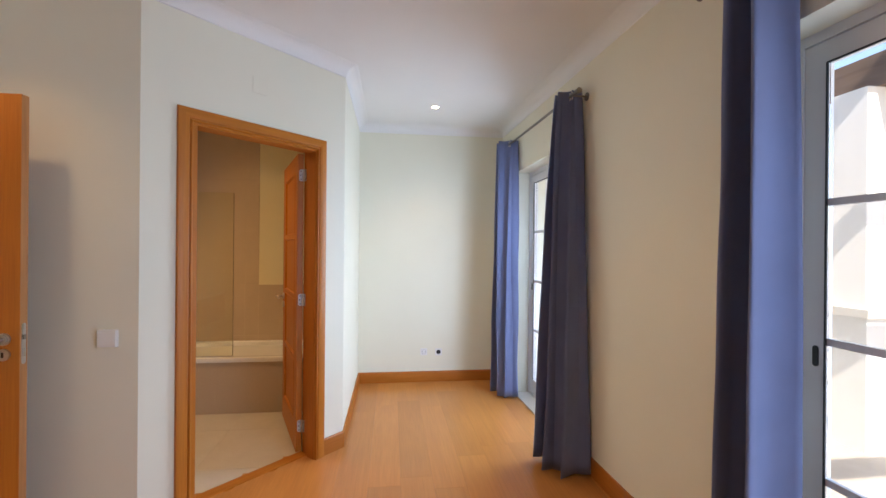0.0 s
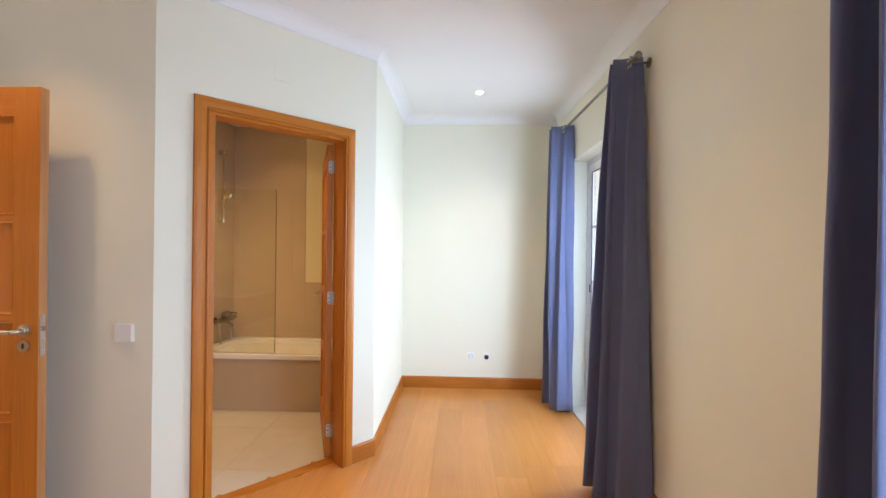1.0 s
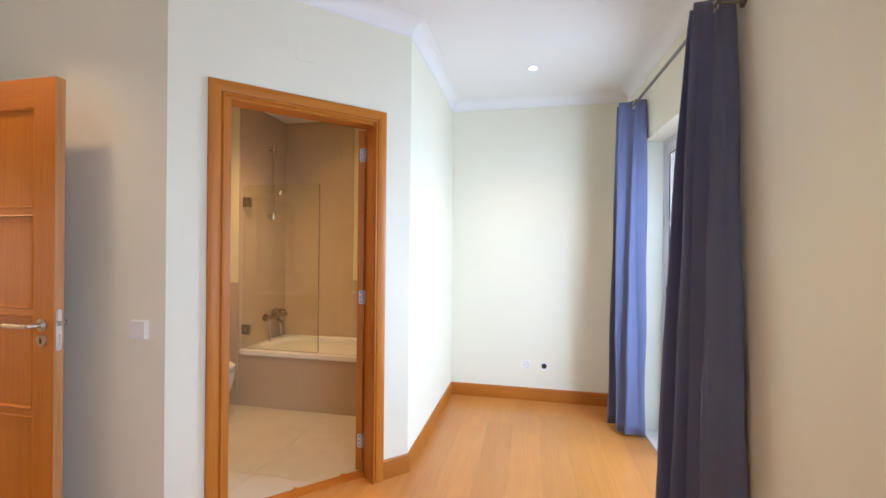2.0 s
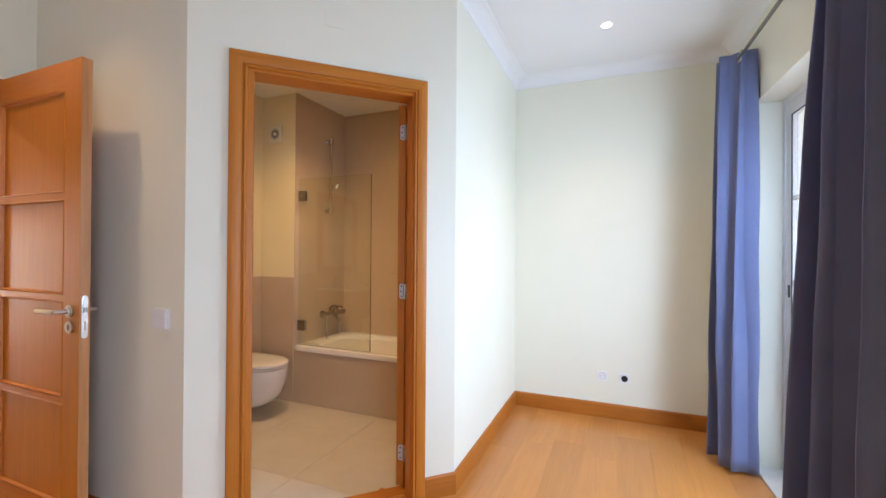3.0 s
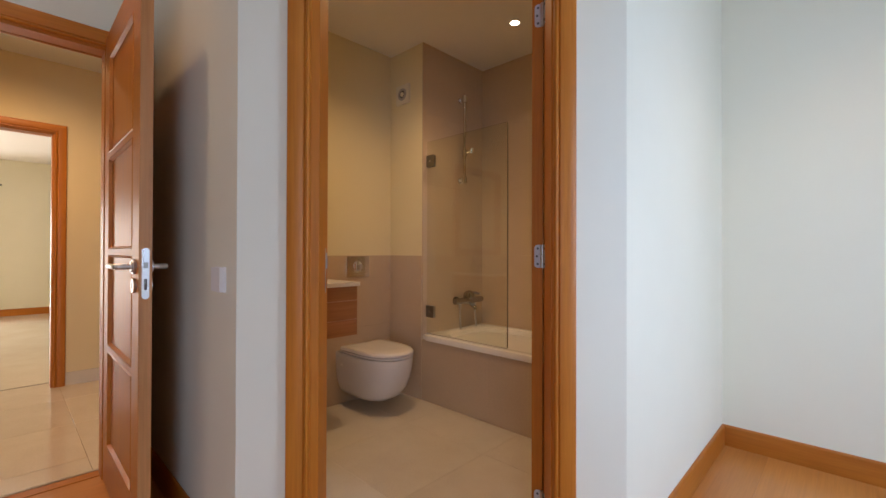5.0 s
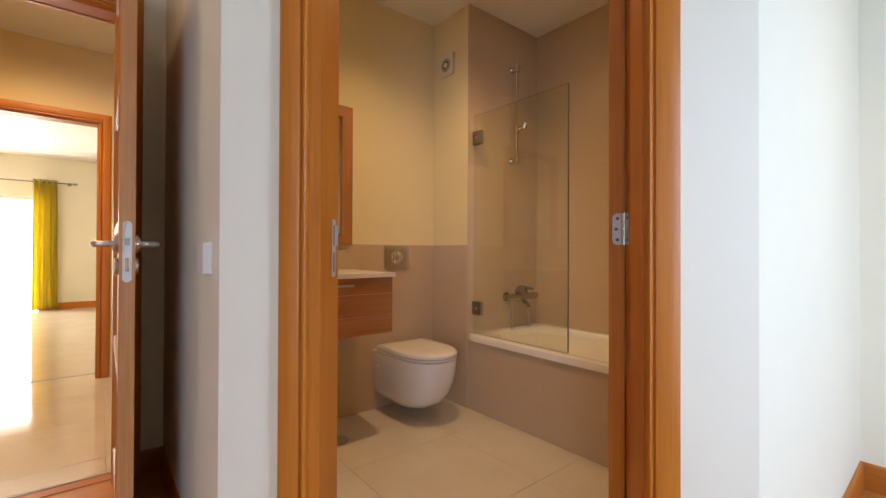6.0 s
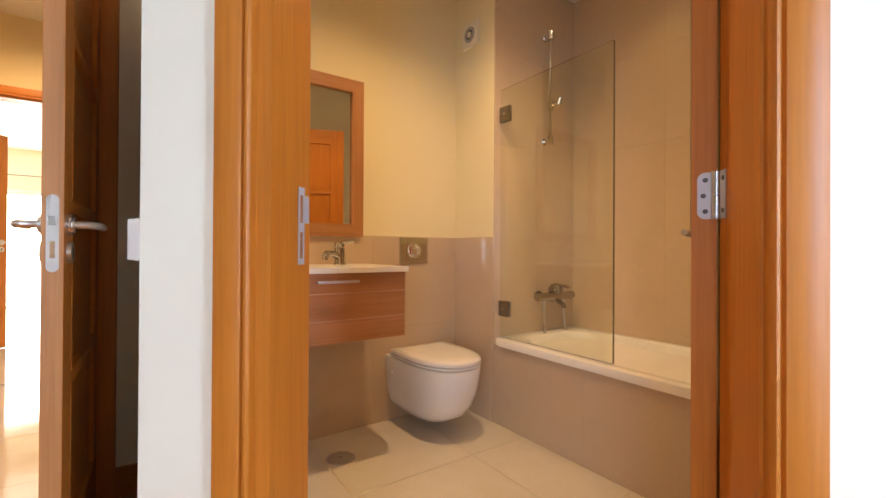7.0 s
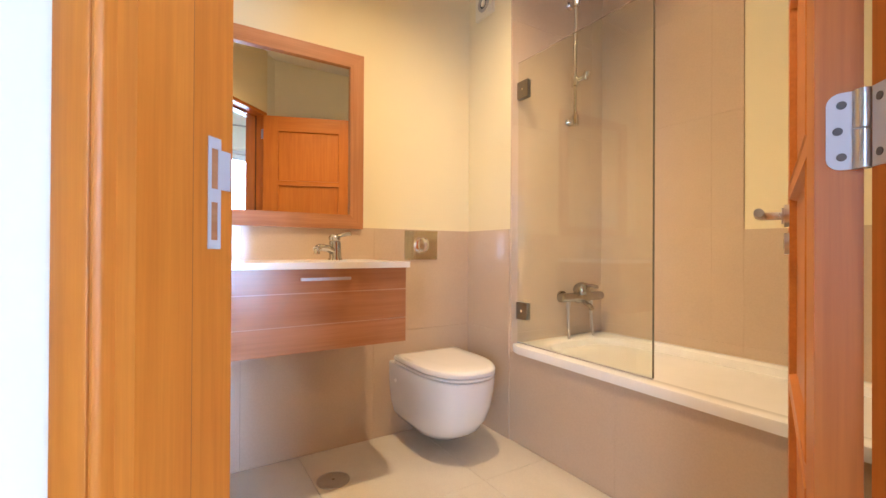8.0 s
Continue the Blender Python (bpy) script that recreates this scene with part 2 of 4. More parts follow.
def sweep(bm, profile, a, b, side, ka=0.0, kb=0.0):
    """Extrudes a profile of (out, up) from a to b; side is the way 'out'. ka, kb: mitres, + round an outer corner."""
    a, b, side = Vector(a), Vector(b), Vector(side)
    d = (b - a).normalized()
    rings = [[p + side * o + d * (k * o) + Vector((0, 0, u)) for o, u in profile] for p, k in ((a, -ka), (b, kb))]
    loft(bm, rings)


def finish(name, bm, material, bevel=0.0, smooth=False, matrix=None, segments=2, recalc=True):
    if bevel:
        bmesh.ops.bevel(bm, geom=[e for e in bm.edges if e.is_manifold and e.calc_face_angle(0) > 0.5], offset=bevel,
                        segments=segments, profile=0.6, affect="EDGES", clamp_overlap=True)
    if recalc:
        bmesh.ops.recalc_face_normals(bm, faces=bm.faces)
    if matrix is not None:
        bmesh.ops.transform(bm, matrix=matrix, verts=bm.verts)
    me = bpy.data.meshes.new(name)
    bm.to_mesh(me)
    bm.free()
    me.materials.append(material)
    if smooth:
        me.polygons.foreach_set("use_smooth", [True] * len(me.polygons))
        me.set_sharp_from_angle(angle=radians(38))
    return new(name, me)


def part(name, bm, material, parent, label="", bevel=0.0, smooth=False, segments=2):
    ob = finish(name, bm, material, bevel, smooth, None, segments)
    ob.parent = parent
    return tagged(ob, label)


def structure(name, bm, material, label, category, matrix=None, bevel=0.0, smooth=False):
    return tagged(finish(name, bm, material, bevel, smooth, matrix), label, category, "", "structure")


def thing(name, m, label, category, group=""):
    ob = new(name)
    ob.empty_display_size = 0.1
    ob.matrix_basis = m
    return tagged(ob, label, category, group)


def boxes(*rows):
    bm = bmesh.new()
    for r in rows:
        box(bm, *r)
    return bm


# ---------------------------------------------------------------- plan
CEILING, BATH_CEILING, BATH_FLOOR = 2.66, 2.58, -0.025
NORTH, ALCOVE, EAST, LEFT_WALL, ENTRY = 4.24, -0.21, 1.31, 1.995, -2.18
SOUTH = -2.6
HW, HALL_CEIL = -4.11, 2.50
FLUSH, RETURN, TUB_END, TUB_BACK = -2.31, 3.61, -1.95, 4.31
# the window wall runs two degrees off the others
SKEW = Matrix.Translation((EAST, 3.735, 0)) @ Matrix.Rotation(radians(2.0), 4, "Z") @ Matrix.Translation((-EAST, -3.735, 0))
# the slanted wall of the bathroom: x along it, y into the bathroom
SLANT = pose(-0.6347, 2.4273, 0, 0, 0, 45)


def slanted(x, y):
    p = SLANT @ Vector((x, y, 0))
    return (p.x, p.y)


bm = bmesh.new()
prism(bm, [(-2.24, LEFT_WALL), (-1.067, LEFT_WALL), (-1.166, LEFT_WALL + 0.12), (-2.24, LEFT_WALL + 0.12)], -0.1, CEILING)
structure("wall_left", bm, CREAM, "cream painted plaster wall behind the open door", "wall")
bm = bmesh.new()
prism(bm, [(-1.067, LEFT_WALL), slanted(-0.40, 0), slanted(-0.40, 0.155), (-1.166, LEFT_WALL + 0.12)], -0.1, CEILING)
prism(bm, [slanted(0.40, 0), (ALCOVE, 2.852), (ALCOVE - 0.12, 2.909), slanted(0.40, 0.125)], -0.1, CEILING)
prism(bm, [slanted(-0.40, 0), slanted(0.40, 0), slanted(0.40, 0.155), slanted(-0.40, 0.155)], 2.065, CEILING)
structure("wall_slanted", bm, CREAM, "cream painted slanted wall with the bathroom doorway", "wall")
bm = bmesh.new()
prism(bm, [(ALCOVE, 2.852), (ALCOVE, NORTH), (ALCOVE - 0.12, NORTH + 0.2), (ALCOVE - 0.12, 2.909)], -0.1, CEILING)
structure("wall_alcove", bm, CREAM, "cream painted side wall of the alcove", "wall")
structure("wall_north", boxes((ALCOVE, 1.6, NORTH, NORTH + 0.2, -0.1, CEILING)), CREAM, "cream painted end wall of the alcove with two sockets", "wall")
structure("wall_south", boxes((-2.3, 1.75, SOUTH - 0.2, SOUTH, -0.1, CEILING)), CREAM, "plain cream painted bedroom wall", "wall")

# window wall, with two French window openings down to the floor
W2A, W2B, W1A, W1B, WTOP, WT = 2.52, 3.79, -0.70, 1.17, 2.13, 0.30
structure("wall_east", boxes(
    (EAST, EAST + WT, W2B, 4.6, -0.1, CEILING), (EAST, EAST + WT, W1B, W2A, -0.1, CEILING), (EAST, EAST + WT, -2.9, W1A, -0.1, CEILING),
    (EAST, EAST + WT, W2A, W2B, WTOP, CEILING), (EAST, EAST + WT, W1A, W1B, WTOP, CEILING)),
    CREAM, "cream painted wall with two deep French window openings", "wall", SKEW)

# entrance wall with its doorway
E0, E1 = 0.99, 1.83
structure("wall_entry", boxes((ENTRY - 0.13, ENTRY, E1 + 0.035, LEFT_WALL, -0.1, CEILING), (ENTRY - 0.13, ENTRY, SOUTH, E0 - 0.035, -0.1, CEILING),
                              (ENTRY - 0.13, ENTRY, E0 - 0.035, E1 + 0.035, 2.055, CEILING)), CREAM, "cream painted wall with the doorway to the hall", "wall")
bm = bmesh.new()
prism(bm, [(-2.4, SOUTH - 0.2), (1.9, SOUTH - 0.2), (1.9, 4.6), (ALCOVE - 0.12, 4.6), (ALCOVE - 0.12, 2.951), (-1.166, 2.115), (-2.4, 2.115)], CEILING, CEILING + 0.2)
structure("ceiling", bm, CEIL, "smooth white painted bedroom ceiling", "ceiling")

# coving
COVE = [(0.0, 0.0)] + [(0.006 + 0.078 * (1 - math.cos(a * math.pi / 16)), 0.004 + 0.074 * math.sin(a * math.pi / 16)) for a in range(9)] + [(0.088, 0.08), (0.0, 0.08)]
bm = bmesh.new()
zc = CEILING - 0.08
MIT = math.tan(math.pi / 8)
for a, b, side, ka, kb in (((ALCOVE, NORTH), (1.35, NORTH), (0, -1), -1, 0), ((ALCOVE, 2.852), (ALCOVE, NORTH), (1, 0), MIT, -1),
                           ((-1.067, LEFT_WALL), (ALCOVE, 2.852), (0.7071, -0.7071), MIT, MIT), ((ENTRY, LEFT_WALL), (-1.067, LEFT_WALL), (0, -1), -1, MIT),
                           ((ENTRY, SOUTH), (ENTRY, LEFT_WALL), (1, 0), 0, -1)):
    sweep(bm, COVE, (*a, zc), (*b, zc), (*side, 0), ka, kb)
p, q = SKEW @ Vector((EAST, 4.4, zc)), SKEW @ Vector((EAST, SOUTH, zc))
sweep(bm, COVE, p, q, SKEW.to_3x3() @ Vector((-1, 0, 0)))
structure("trim_coving", bm, CEIL, "white plaster coving round the ceiling", "coving", smooth=True)

# bathroom shell
structure("wall_bath_west", boxes((FLUSH - 0.12, FLUSH, LEFT_WALL + 0.12, RETURN, -0.1, 2.7)), BATHCREAM, "cream plaster bathroom wall above a tiled dado", "wall")
bm = bmesh.new()
prism(bm, [(FLUSH + 0.001, LEFT_WALL + 0.12), (-1.166, LEFT_WALL + 0.12), (-1.168, LEFT_WALL + 0.124), (FLUSH + 0.001, LEFT_WALL + 0.124)], BATH_FLOOR, BATH_CEILING - 0.001)
prism(bm, [(-1.166, LEFT_WALL + 0.12), slanted(-0.404, 0.155), slanted(-0.404, 0.159), (-1.168, LEFT_WALL + 0.124)], BATH_FLOOR, BATH_CEILING - 0.001)
prism(bm, [slanted(-0.404, 0.155), slanted(0.404, 0.155), slanted(0.404, 0.159), slanted(-0.404, 0.159)], 2.066, BATH_CEILING - 0.001)
structure("wall_bath_south", bm, BATHCREAM, "yellow cream plaster on the bathroom side of the doorway wall", "wall")
structure("wall_bath_return", boxes((FLUSH - 0.12, TUB_END, RETURN, TUB_BACK + 0.15, -0.1, 2.7)), BATHCREAM, "cream plaster return wall at the head of the bath", "wall")
structure("wall_bath_north", boxes((TUB_END, ALCOVE - 0.12, TUB_BACK, TUB_BACK + 0.15, -0.1, 2.7)), BATHCREAM, "bathroom wall along the bath, tiled below", "wall")
bm = bmesh.new()
prism(bm, [(FLUSH - 0.12, 2.03), (-1.18, 2.03), (-1.18, 2.06), (-0.27, 2.97), (-0.27, TUB_BACK + 0.15), (FLUSH - 0.12, TUB_BACK + 0.15)], BATH_CEILING, BATH_CEILING + 0.07)
structure("ceiling_bath", bm, CEIL, "white bathroom ceiling", "ceiling")
structure("floor_bath", boxes((FLUSH - 0.12, ALCOVE - 0.05, LEFT_WALL + 0.02, TUB_BACK + 0.15, -0.12, BATH_FLOOR - 0.003)), PALEGROUT, "screed under the bathroom tiles", "floor")
bm = bmesh.new()
prism(bm, [(ENTRY - 0.13, SOUTH - 0.2), (1.75, SOUTH - 0.2), (1.75, 4.5), (ALCOVE - 0.05, 4.5), (ALCOVE - 0.05, 2.9), slanted(0.42, 0.16), slanted(-0.42, 0.16), (-1.1, 2.05), (ENTRY - 0.13, 2.05)], -0.1, -0.006)
structure("floor", bm, PLANK, "subfloor under honey oak planks", "floor")

# ---------------------------------------------------------------- doors


def door_frame(name, m, x0, x1, depth, rebate_from, head, cas_l, cas_r, cas_w, label, strike=False, back=True, short=0.0):
    """A lining with a stop and casings. Local: x across, y through the wall from the near face, z up. x0, x1: the rebate's faces."""
    t = tagged(thing(name, m, label, "door frame"), kind="structure")
    s = 0.015
    for side, a, b in (("left", x0 - 0.027, x0), ("right", x1, x1 + 0.027)):
        part("jamb", boxes((a, b, -0.002, depth if side == "left" else depth - short, 0.0, head)), WOOD_Z, t, bevel=0.0015)
        c, d = (x0, x0 + s) if side == "left" else (x1 - s, x1)
        part("stop", boxes((c, d, -0.002, rebate_from, 0.0, head)), WOOD_Z, t, bevel=0.006, segments=3)
        e, f = (x0, x0 + 0.010) if side == "left" else (x1 - 0.010, x1)
        part("seal", boxes((e, f, rebate_from, rebate_from + 0.006, 0.0, head)), SEAL, t, "brown rubber door seal", bevel=0.002)
    part("head_jamb", boxes((x0 - 0.027, x1 + 0.027, -0.002, depth, head, head + 0.027)), WOOD_X, t, bevel=0.0015)
    part("head_stop", boxes((x0 + s, x1 - s, -0.002, rebate_from, head - s, head)), WOOD_X, t, bevel=0.004)
    faces = [(-1, 0.0)] + ([(1, depth)] if back else [])
    for sign, y in faces:
        prof = [(0.0, 0.0), (0.0, 0.014), (0.0015, 0.019), (0.005, 0.022), (0.009, 0.0215), (0.012, 0.018), (0.0135, 0.013), (0.0165, 0.0125), (0.019, 0.017), (0.024, 0.019), (cas_w - 0.010, 0.020), (cas_w - 0.003, 0.018), (cas_w, 0.012), (cas_w, 0.0)]
        top = head - 0.004
        for left in (True, False):
            bm = bmesh.new()
            edge = cas_l + cas_w if left else cas_r - cas_w
            k = -1 if left else 1
            rings = []
            for z in (0.0, None):
                rings.append([(edge + k * o, y + sign * h, 0.0 if z == 0.0 else top + o) for o, h in prof])
            loft(bm, rings)
            part("casing", bm, WOOD_Z, t, smooth=True)
        bm = bmesh.new()
        loft(bm, [[(cas_l + cas_w - o, y + sign * h, top + o) for o, h in prof], [(cas_r - cas_w + o, y + sign * h, top + o) for o, h in prof]])
        part("head_casing", bm, WOOD_X, t, smooth=True)
    if strike:
        for hz in (0.18, 1.035, 1.88):
            bm = boxes((x1 - 0.0016, x1 + 0.0006, 0.124, 0.142, hz - 0.040, hz + 0.040))
            hl = part("hinge_leaf", bm, HINGESTEEL, t, "brushed steel hinge leaf", bevel=0.0008)
            for dz in (-0.027, 0.027):
                bm = bmesh.new()
                rod(bm, (x1 - 0.0026, 0.132, hz + dz), (x1 - 0.001, 0.132, hz + dz), 0.0042, 12)
                part("screw", bm, SCREWHEAD, hl)
        zc, s0 = 0.985, 0.112
        bm = boxes((x0 - 0.001, x0 + 0.0015, s0, s0 + 0.022, zc - 0.075, zc - 0.063), (x0 - 0.001, x0 + 0.0015, s0, s0 + 0.022, zc - 0.012, zc + 0.006),
                   (x0 - 0.001, x0 + 0.0015, s0, s0 + 0.022, zc + 0.060, zc + 0.075),
                   (x0 - 0.001, x0 + 0.0015, s0, s0 + 0.005, zc - 0.063, zc - 0.012), (x0 - 0.001, x0 + 0.0015, s0 + 0.017, s0 + 0.022, zc - 0.063, zc - 0.012),
                   (x0 - 0.001, x0 + 0.0015, s0, s0 + 0.005, zc + 0.006, zc + 0.060), (x0 - 0.001, x0 + 0.0015, s0 + 0.017, s0 + 0.040, zc + 0.006, zc + 0.060))
        pl = part("strike_plate", bm, ZINC, t, "brushed steel strike plate")
        part("strike_hole", boxes((x0 - 0.0005, x0 + 0.0006, s0 + 0.005, s0 + 0.017, zc + 0.006, zc + 0.060)), WALNUT_Y, pl)
        part("strike_hole", boxes((x0 - 0.0005, x0 + 0.0006, s0 + 0.005, s0 + 0.017, zc - 0.063, zc - 0.012)), WALNUT_Y, pl)
    return t


def rounded_plate(bm, x0, x1, y, z0, z1, thick, n=8):
    """A thin plate with rounded ends in the xz plane, from y to y + thick."""
    r, c = (x1 - x0) / 2, (x0 + x1) / 2
    pts = [(c + r * math.cos(a), z1 - r + r * math.sin(a)) for a in [math.pi * i / n for i in range(n + 1)]]
    pts += [(c - r * math.cos(a), z0 + r - r * math.sin(a)) for a in [math.pi * i / n for i in range(n + 1)]]
    loft(bm, [[(x, y, z) for x, z in pts], [(x, y + thick, z) for x, z in pts]])


def lever(leaf, x, side, y, z, towards):
    """A lever handle with rose and key escutcheon on the face y; side is the way out."""
    bm = bmesh.new()
    rod(bm, (x, y, z), (x, y + side * 0.009, z), 0.026, 28)
    rod(bm, (x, y + side * 0.009, z), (x, y + side * 0.014, z), 0.019, 24)
    h = part("handle", bm, STEEL, leaf, "brushed steel lever handle", smooth=True)
    bm = bmesh.new()
    tube(bm, smooth_curve([(x, y + side * 0.010, z), (x, y + side * 0.036, z), (x + towards * 0.006, y + side * 0.050, z), (x + towards * 0.024, y + side * 0.055, z),
                           (x + towards * 0.075, y + side * 0.055, z), (x + towards * 0.128, y + side * 0.055, z)]), 0.0095, 14)
    part("grip", bm, STEEL, h, smooth=True)
    bm = bmesh.new()
    rod(bm, (x, y, z - 0.065), (x, y + side * 0.009, z - 0.065), 0.025, 28)
    e = part("escutcheon", bm, STEEL, leaf, "round brushed steel escutcheon", smooth=True)
    bm = bmesh.new()
    rounded_plate(bm, x - 0.005, x + 0.005, y + side * 0.0092 - (0.0006 if side < 0 else 0.0), z - 0.077, z - 0.053, 0.0006)
    part("keyhole", bm, BLACK, e)


def panel_door(name, m, w, h, label, handle_z=0.995, hinge_zs=(0.18, 1.035, 1.88), latch=True, hinges=True):
    """A leaf with four recessed panels. Local: x from the pivot, y its thickness, z up."""
    th, st, g = 0.038, 0.112, 0.004
    t = tagged(thing(name, m, label, "door"), kind="structure")
    x0, x1 = g, w
    lev = [0.006, 0.192, 0.622, 1.045, 1.468, h - 0.118]
    leaf = part("leaf", boxes((x0 + st - 0.01, x1 - st + 0.01, 0.011, th - 0.011, 0.02, h - 0.02)), WOOD_Z, t, "recessed honey veneer panels")
    for a, b in ((x0, x0 + st), (x1 - st, x1)):
        part("stile", boxes((a, b, 0, th, 0.006, h)), WOOD_Z, t, bevel=0.0025)
    for i, (a, b) in enumerate(((lev[0], lev[1]), (lev[2] - 0.012, lev[2] + 0.012), (lev[3] - 0.012, lev[3] + 0.012), (lev[4] - 0.012, lev[4] + 0.012), (lev[5], h))):
        part("rail", boxes((x0 + st, x1 - st, 0, th, a, b)), WOOD_X, t, bevel=0.0025)
    zs = [(lev[1], lev[2] - 0.012), (lev[2] + 0.012, lev[3] - 0.012), (lev[3] + 0.012, lev[4] - 0.012), (lev[4] + 0.012, lev[5])]
    for a, b in zs:
        for f, k in ((0.0, 1), (th, -1)):
            bm = bmesh.new()
            q = 0.012
            out = [(x0 + st, f + k * 0.002, a), (x1 - st, f + k * 0.002, a), (x1 - st, f + k * 0.002, b), (x0 + st, f + k * 0.002, b)]
            mid = [(x0 + st + q * 0.5, f - k * 0.0015, a + q * 0.5), (x1 - st - q * 0.5, f - k * 0.0015, a + q * 0.5), (x1 - st - q * 0.5, f - k * 0.0015, b - q * 0.5), (x0 + st + q * 0.5, f - k * 0.0015, b - q * 0.5)]
            inn = [(x0 + st + q, f + k * 0.0115, a + q), (x1 - st - q, f + k * 0.0115, a + q), (x1 - st - q, f + k * 0.0115, b - q), (x0 + st + q, f + k * 0.0115, b - q)]
            loft(bm, [out, mid, inn], caps=False)
            part("bead", bm, WOOD_X, t)
    hx = w - 0.058
    lever(t, hx, -1, 0.0, handle_z, -1)
    lever(t, hx, 1, th, handle_z, -1)
    part("lipping", boxes((w - 0.0004, w + 0.0006, 0.0012, th - 0.0012, 0.008, h - 0.002)), EDGE_Z, t, "pale oak edge lipping")
    if latch:
        bm = bmesh.new()
        r, zc = 0.011, handle_z - 0.022
        pts = [(th / 2 + r * math.cos(a), zc + 0.076 + r * math.sin(a)) for a in [math.pi * i / 8 for i in range(9)]] + [(th / 2 - r * math.cos(a), zc - 0.076 - r * math.sin(a)) for a in [math.pi * i / 8 for i in range(9)]]
        loft(bm, [[(w - 0.001, y, z) for y, z in pts], [(w + 0.0012, y, z) for y, z in pts]])
        pl = part("latch_plate", bm, STEEL, t, "brushed steel lock faceplate")
        part("latch", boxes((w + 0.001, w + 0.007, th / 2 - 0.006, th / 2 + 0.006, zc + 0.018, zc + 0.038)), DARKSTEEL, pl, bevel=0.002)
        part("bolt", boxes((w + 0.001, w + 0.003, th / 2 - 0.0045, th / 2 + 0.0045, zc - 0.055, zc - 0.018)), CHROME, pl)
    if hinges:
        for z in hinge_zs:
            bm = bmesh.new()
            r = 0.012
            pts = [(0.029 - r * (1 - math.cos(a)), z + 0.040 - r + r * math.sin(a)) for a in [math.pi / 2 * i / 5 for i in range(6)]]
            pts += [(0.0, z + 0.040), (0.0, z - 0.040)] + [(0.029 - r * (1 - math.sin(a)), z - 0.040 + r - r * math.cos(a)) for a in [math.pi / 2 * i / 5 for i in range(6)]]
            loft(bm, [[(g - 0.0022, y, zz) for y, zz in pts], [(g + 0.0005, y, zz) for y, zz in pts]])
            hg = part("hinge", bm, HINGESTEEL, t, "brushed steel butt hinge")
            for dz, dy in ((-0.027, 0.017), (0.0, 0.020), (0.027, 0.017)):
                bm = bmesh.new()
                rod(bm, (g - 0.0034, dy, z + dz), (g - 0.001, dy, z + dz), 0.0042, 12)
                part("screw", bm, SCREWHEAD, hg)
            bm = bmesh.new()
            rod(bm, (0, 0.001, z - 0.040), (0, 0.001, z - 0.001), 0.0075, 14)
            rod(bm, (0, 0.001, z + 0.001), (0, 0.001, z + 0.040), 0.0075, 14)
            part("knuckle", bm, STEEL, hg, smooth=True)
    return t


door_frame("door_frame_bath", SLANT, -0.3735, 0.377, 0.157, 0.072, 2.035, -0.456, 0.438, 0.071, "honey veneer door lining and casing of the bathroom doorway", True, False, 0.012)
door_1 = panel_door("door_1", pose(*[*slanted(0.374, 0.150), 0.0], 0, 0, 110.5), 0.728, 2.025, "honey veneered four-panel bathroom door standing open")
ENTRY_M = pose(ENTRY, 0, 0, 0, 0, 90)     # x runs along +y of the room, y out to the hall
door_frame("door_frame_entry", ENTRY_M, E0, E1, 0.13, 0.085, 1.988, E0 - 0.082, E1 + 0.082, 0.078, "honey veneer door lining and casing of the bedroom doorway")
panel_door("door_2", pose(ENTRY + 0.004, E1 - 0.012, 0, 0, 0, -0.4), 0.747, 2.025, "honey veneered four-panel bedroom door standing wide open", hinges=False)

# ---------------------------------------------------------------- skirting
BASE = [(0.0, 0.0), (0.014, 0.0), (0.014, 0.098), (0.011, 0.106), (0.006, 0.110), (0.0, 0.110)]


def skirting(name, a, b, side, material, label, matrix=None, ka=0.0, kb=0.0):
    bm = bmesh.new()
    sweep(bm, BASE, (0, 0, 0), (0, (Vector(b) - Vector(a)).length, 0), (1, 0, 0), ka, kb)
    d = Vector(b) - Vector(a)
    yaw = math.atan2(-d.x, d.y)
    right = Vector((math.cos(yaw), math.sin(yaw)))
    m = pose(a[0], a[1], 0, 0, 0, math.degrees(yaw))
    if right.dot(Vector(side)) < 0:
        m = m @ Matrix.Diagonal((-1, 1, 1, 1))
    ob = structure(name, bm, material, label, "baseboard", smooth=True)
    ob.matrix_basis = (matrix or Matrix()) @ m
    return ob


SK = "honey veneer skirting board along the wall"
skirting("baseboard_north", (ALCOVE, NORTH), (1.30, NORTH), (0, -1), SKIRT_Y, SK, None, -1, 0)
skirting("baseboard_alcove", (ALCOVE, 2.852), (ALCOVE, NORTH), (1, 0), SKIRT_Y, SK, None, MIT, -1)
skirting("baseboard_slanted", slanted(0.4385, 0), (ALCOVE, 2.852), (0.7, -0.7), SKIRT_Y, SK, None, 0, MIT)
skirting("baseboard_slanted_short", (-1.067, LEFT_WALL), slanted(-0.4565, 0), (0.7, -0.7), SKIRT_Y, SK, None, MIT, 0)
skirting("baseboard_left", (ENTRY, LEFT_WALL), (-1.067, LEFT_WALL), (0, -1), SKIRT_Y, SK, None, 0, MIT)
skirting("baseboard_entry", (ENTRY, E1 + 0.08), (ENTRY, LEFT_WALL), (1, 0), SKIRT_Y, SK)
skirting("baseboard_entry_far", (ENTRY, SOUTH), (ENTRY, E0 - 0.08), (1, 0), SKIRT_Y, SK)
skirting("baseboard_east", (EAST, W1B), (EAST, W2A), (-1, 0), SKIRT_Y, SK, SKEW)
skirting("baseboard_east_corner", (EAST, W2B), (EAST, NORTH + 0.02), (-1, 0), SKIRT_Y, SK, SKEW)

# ---------------------------------------------------------------- windows


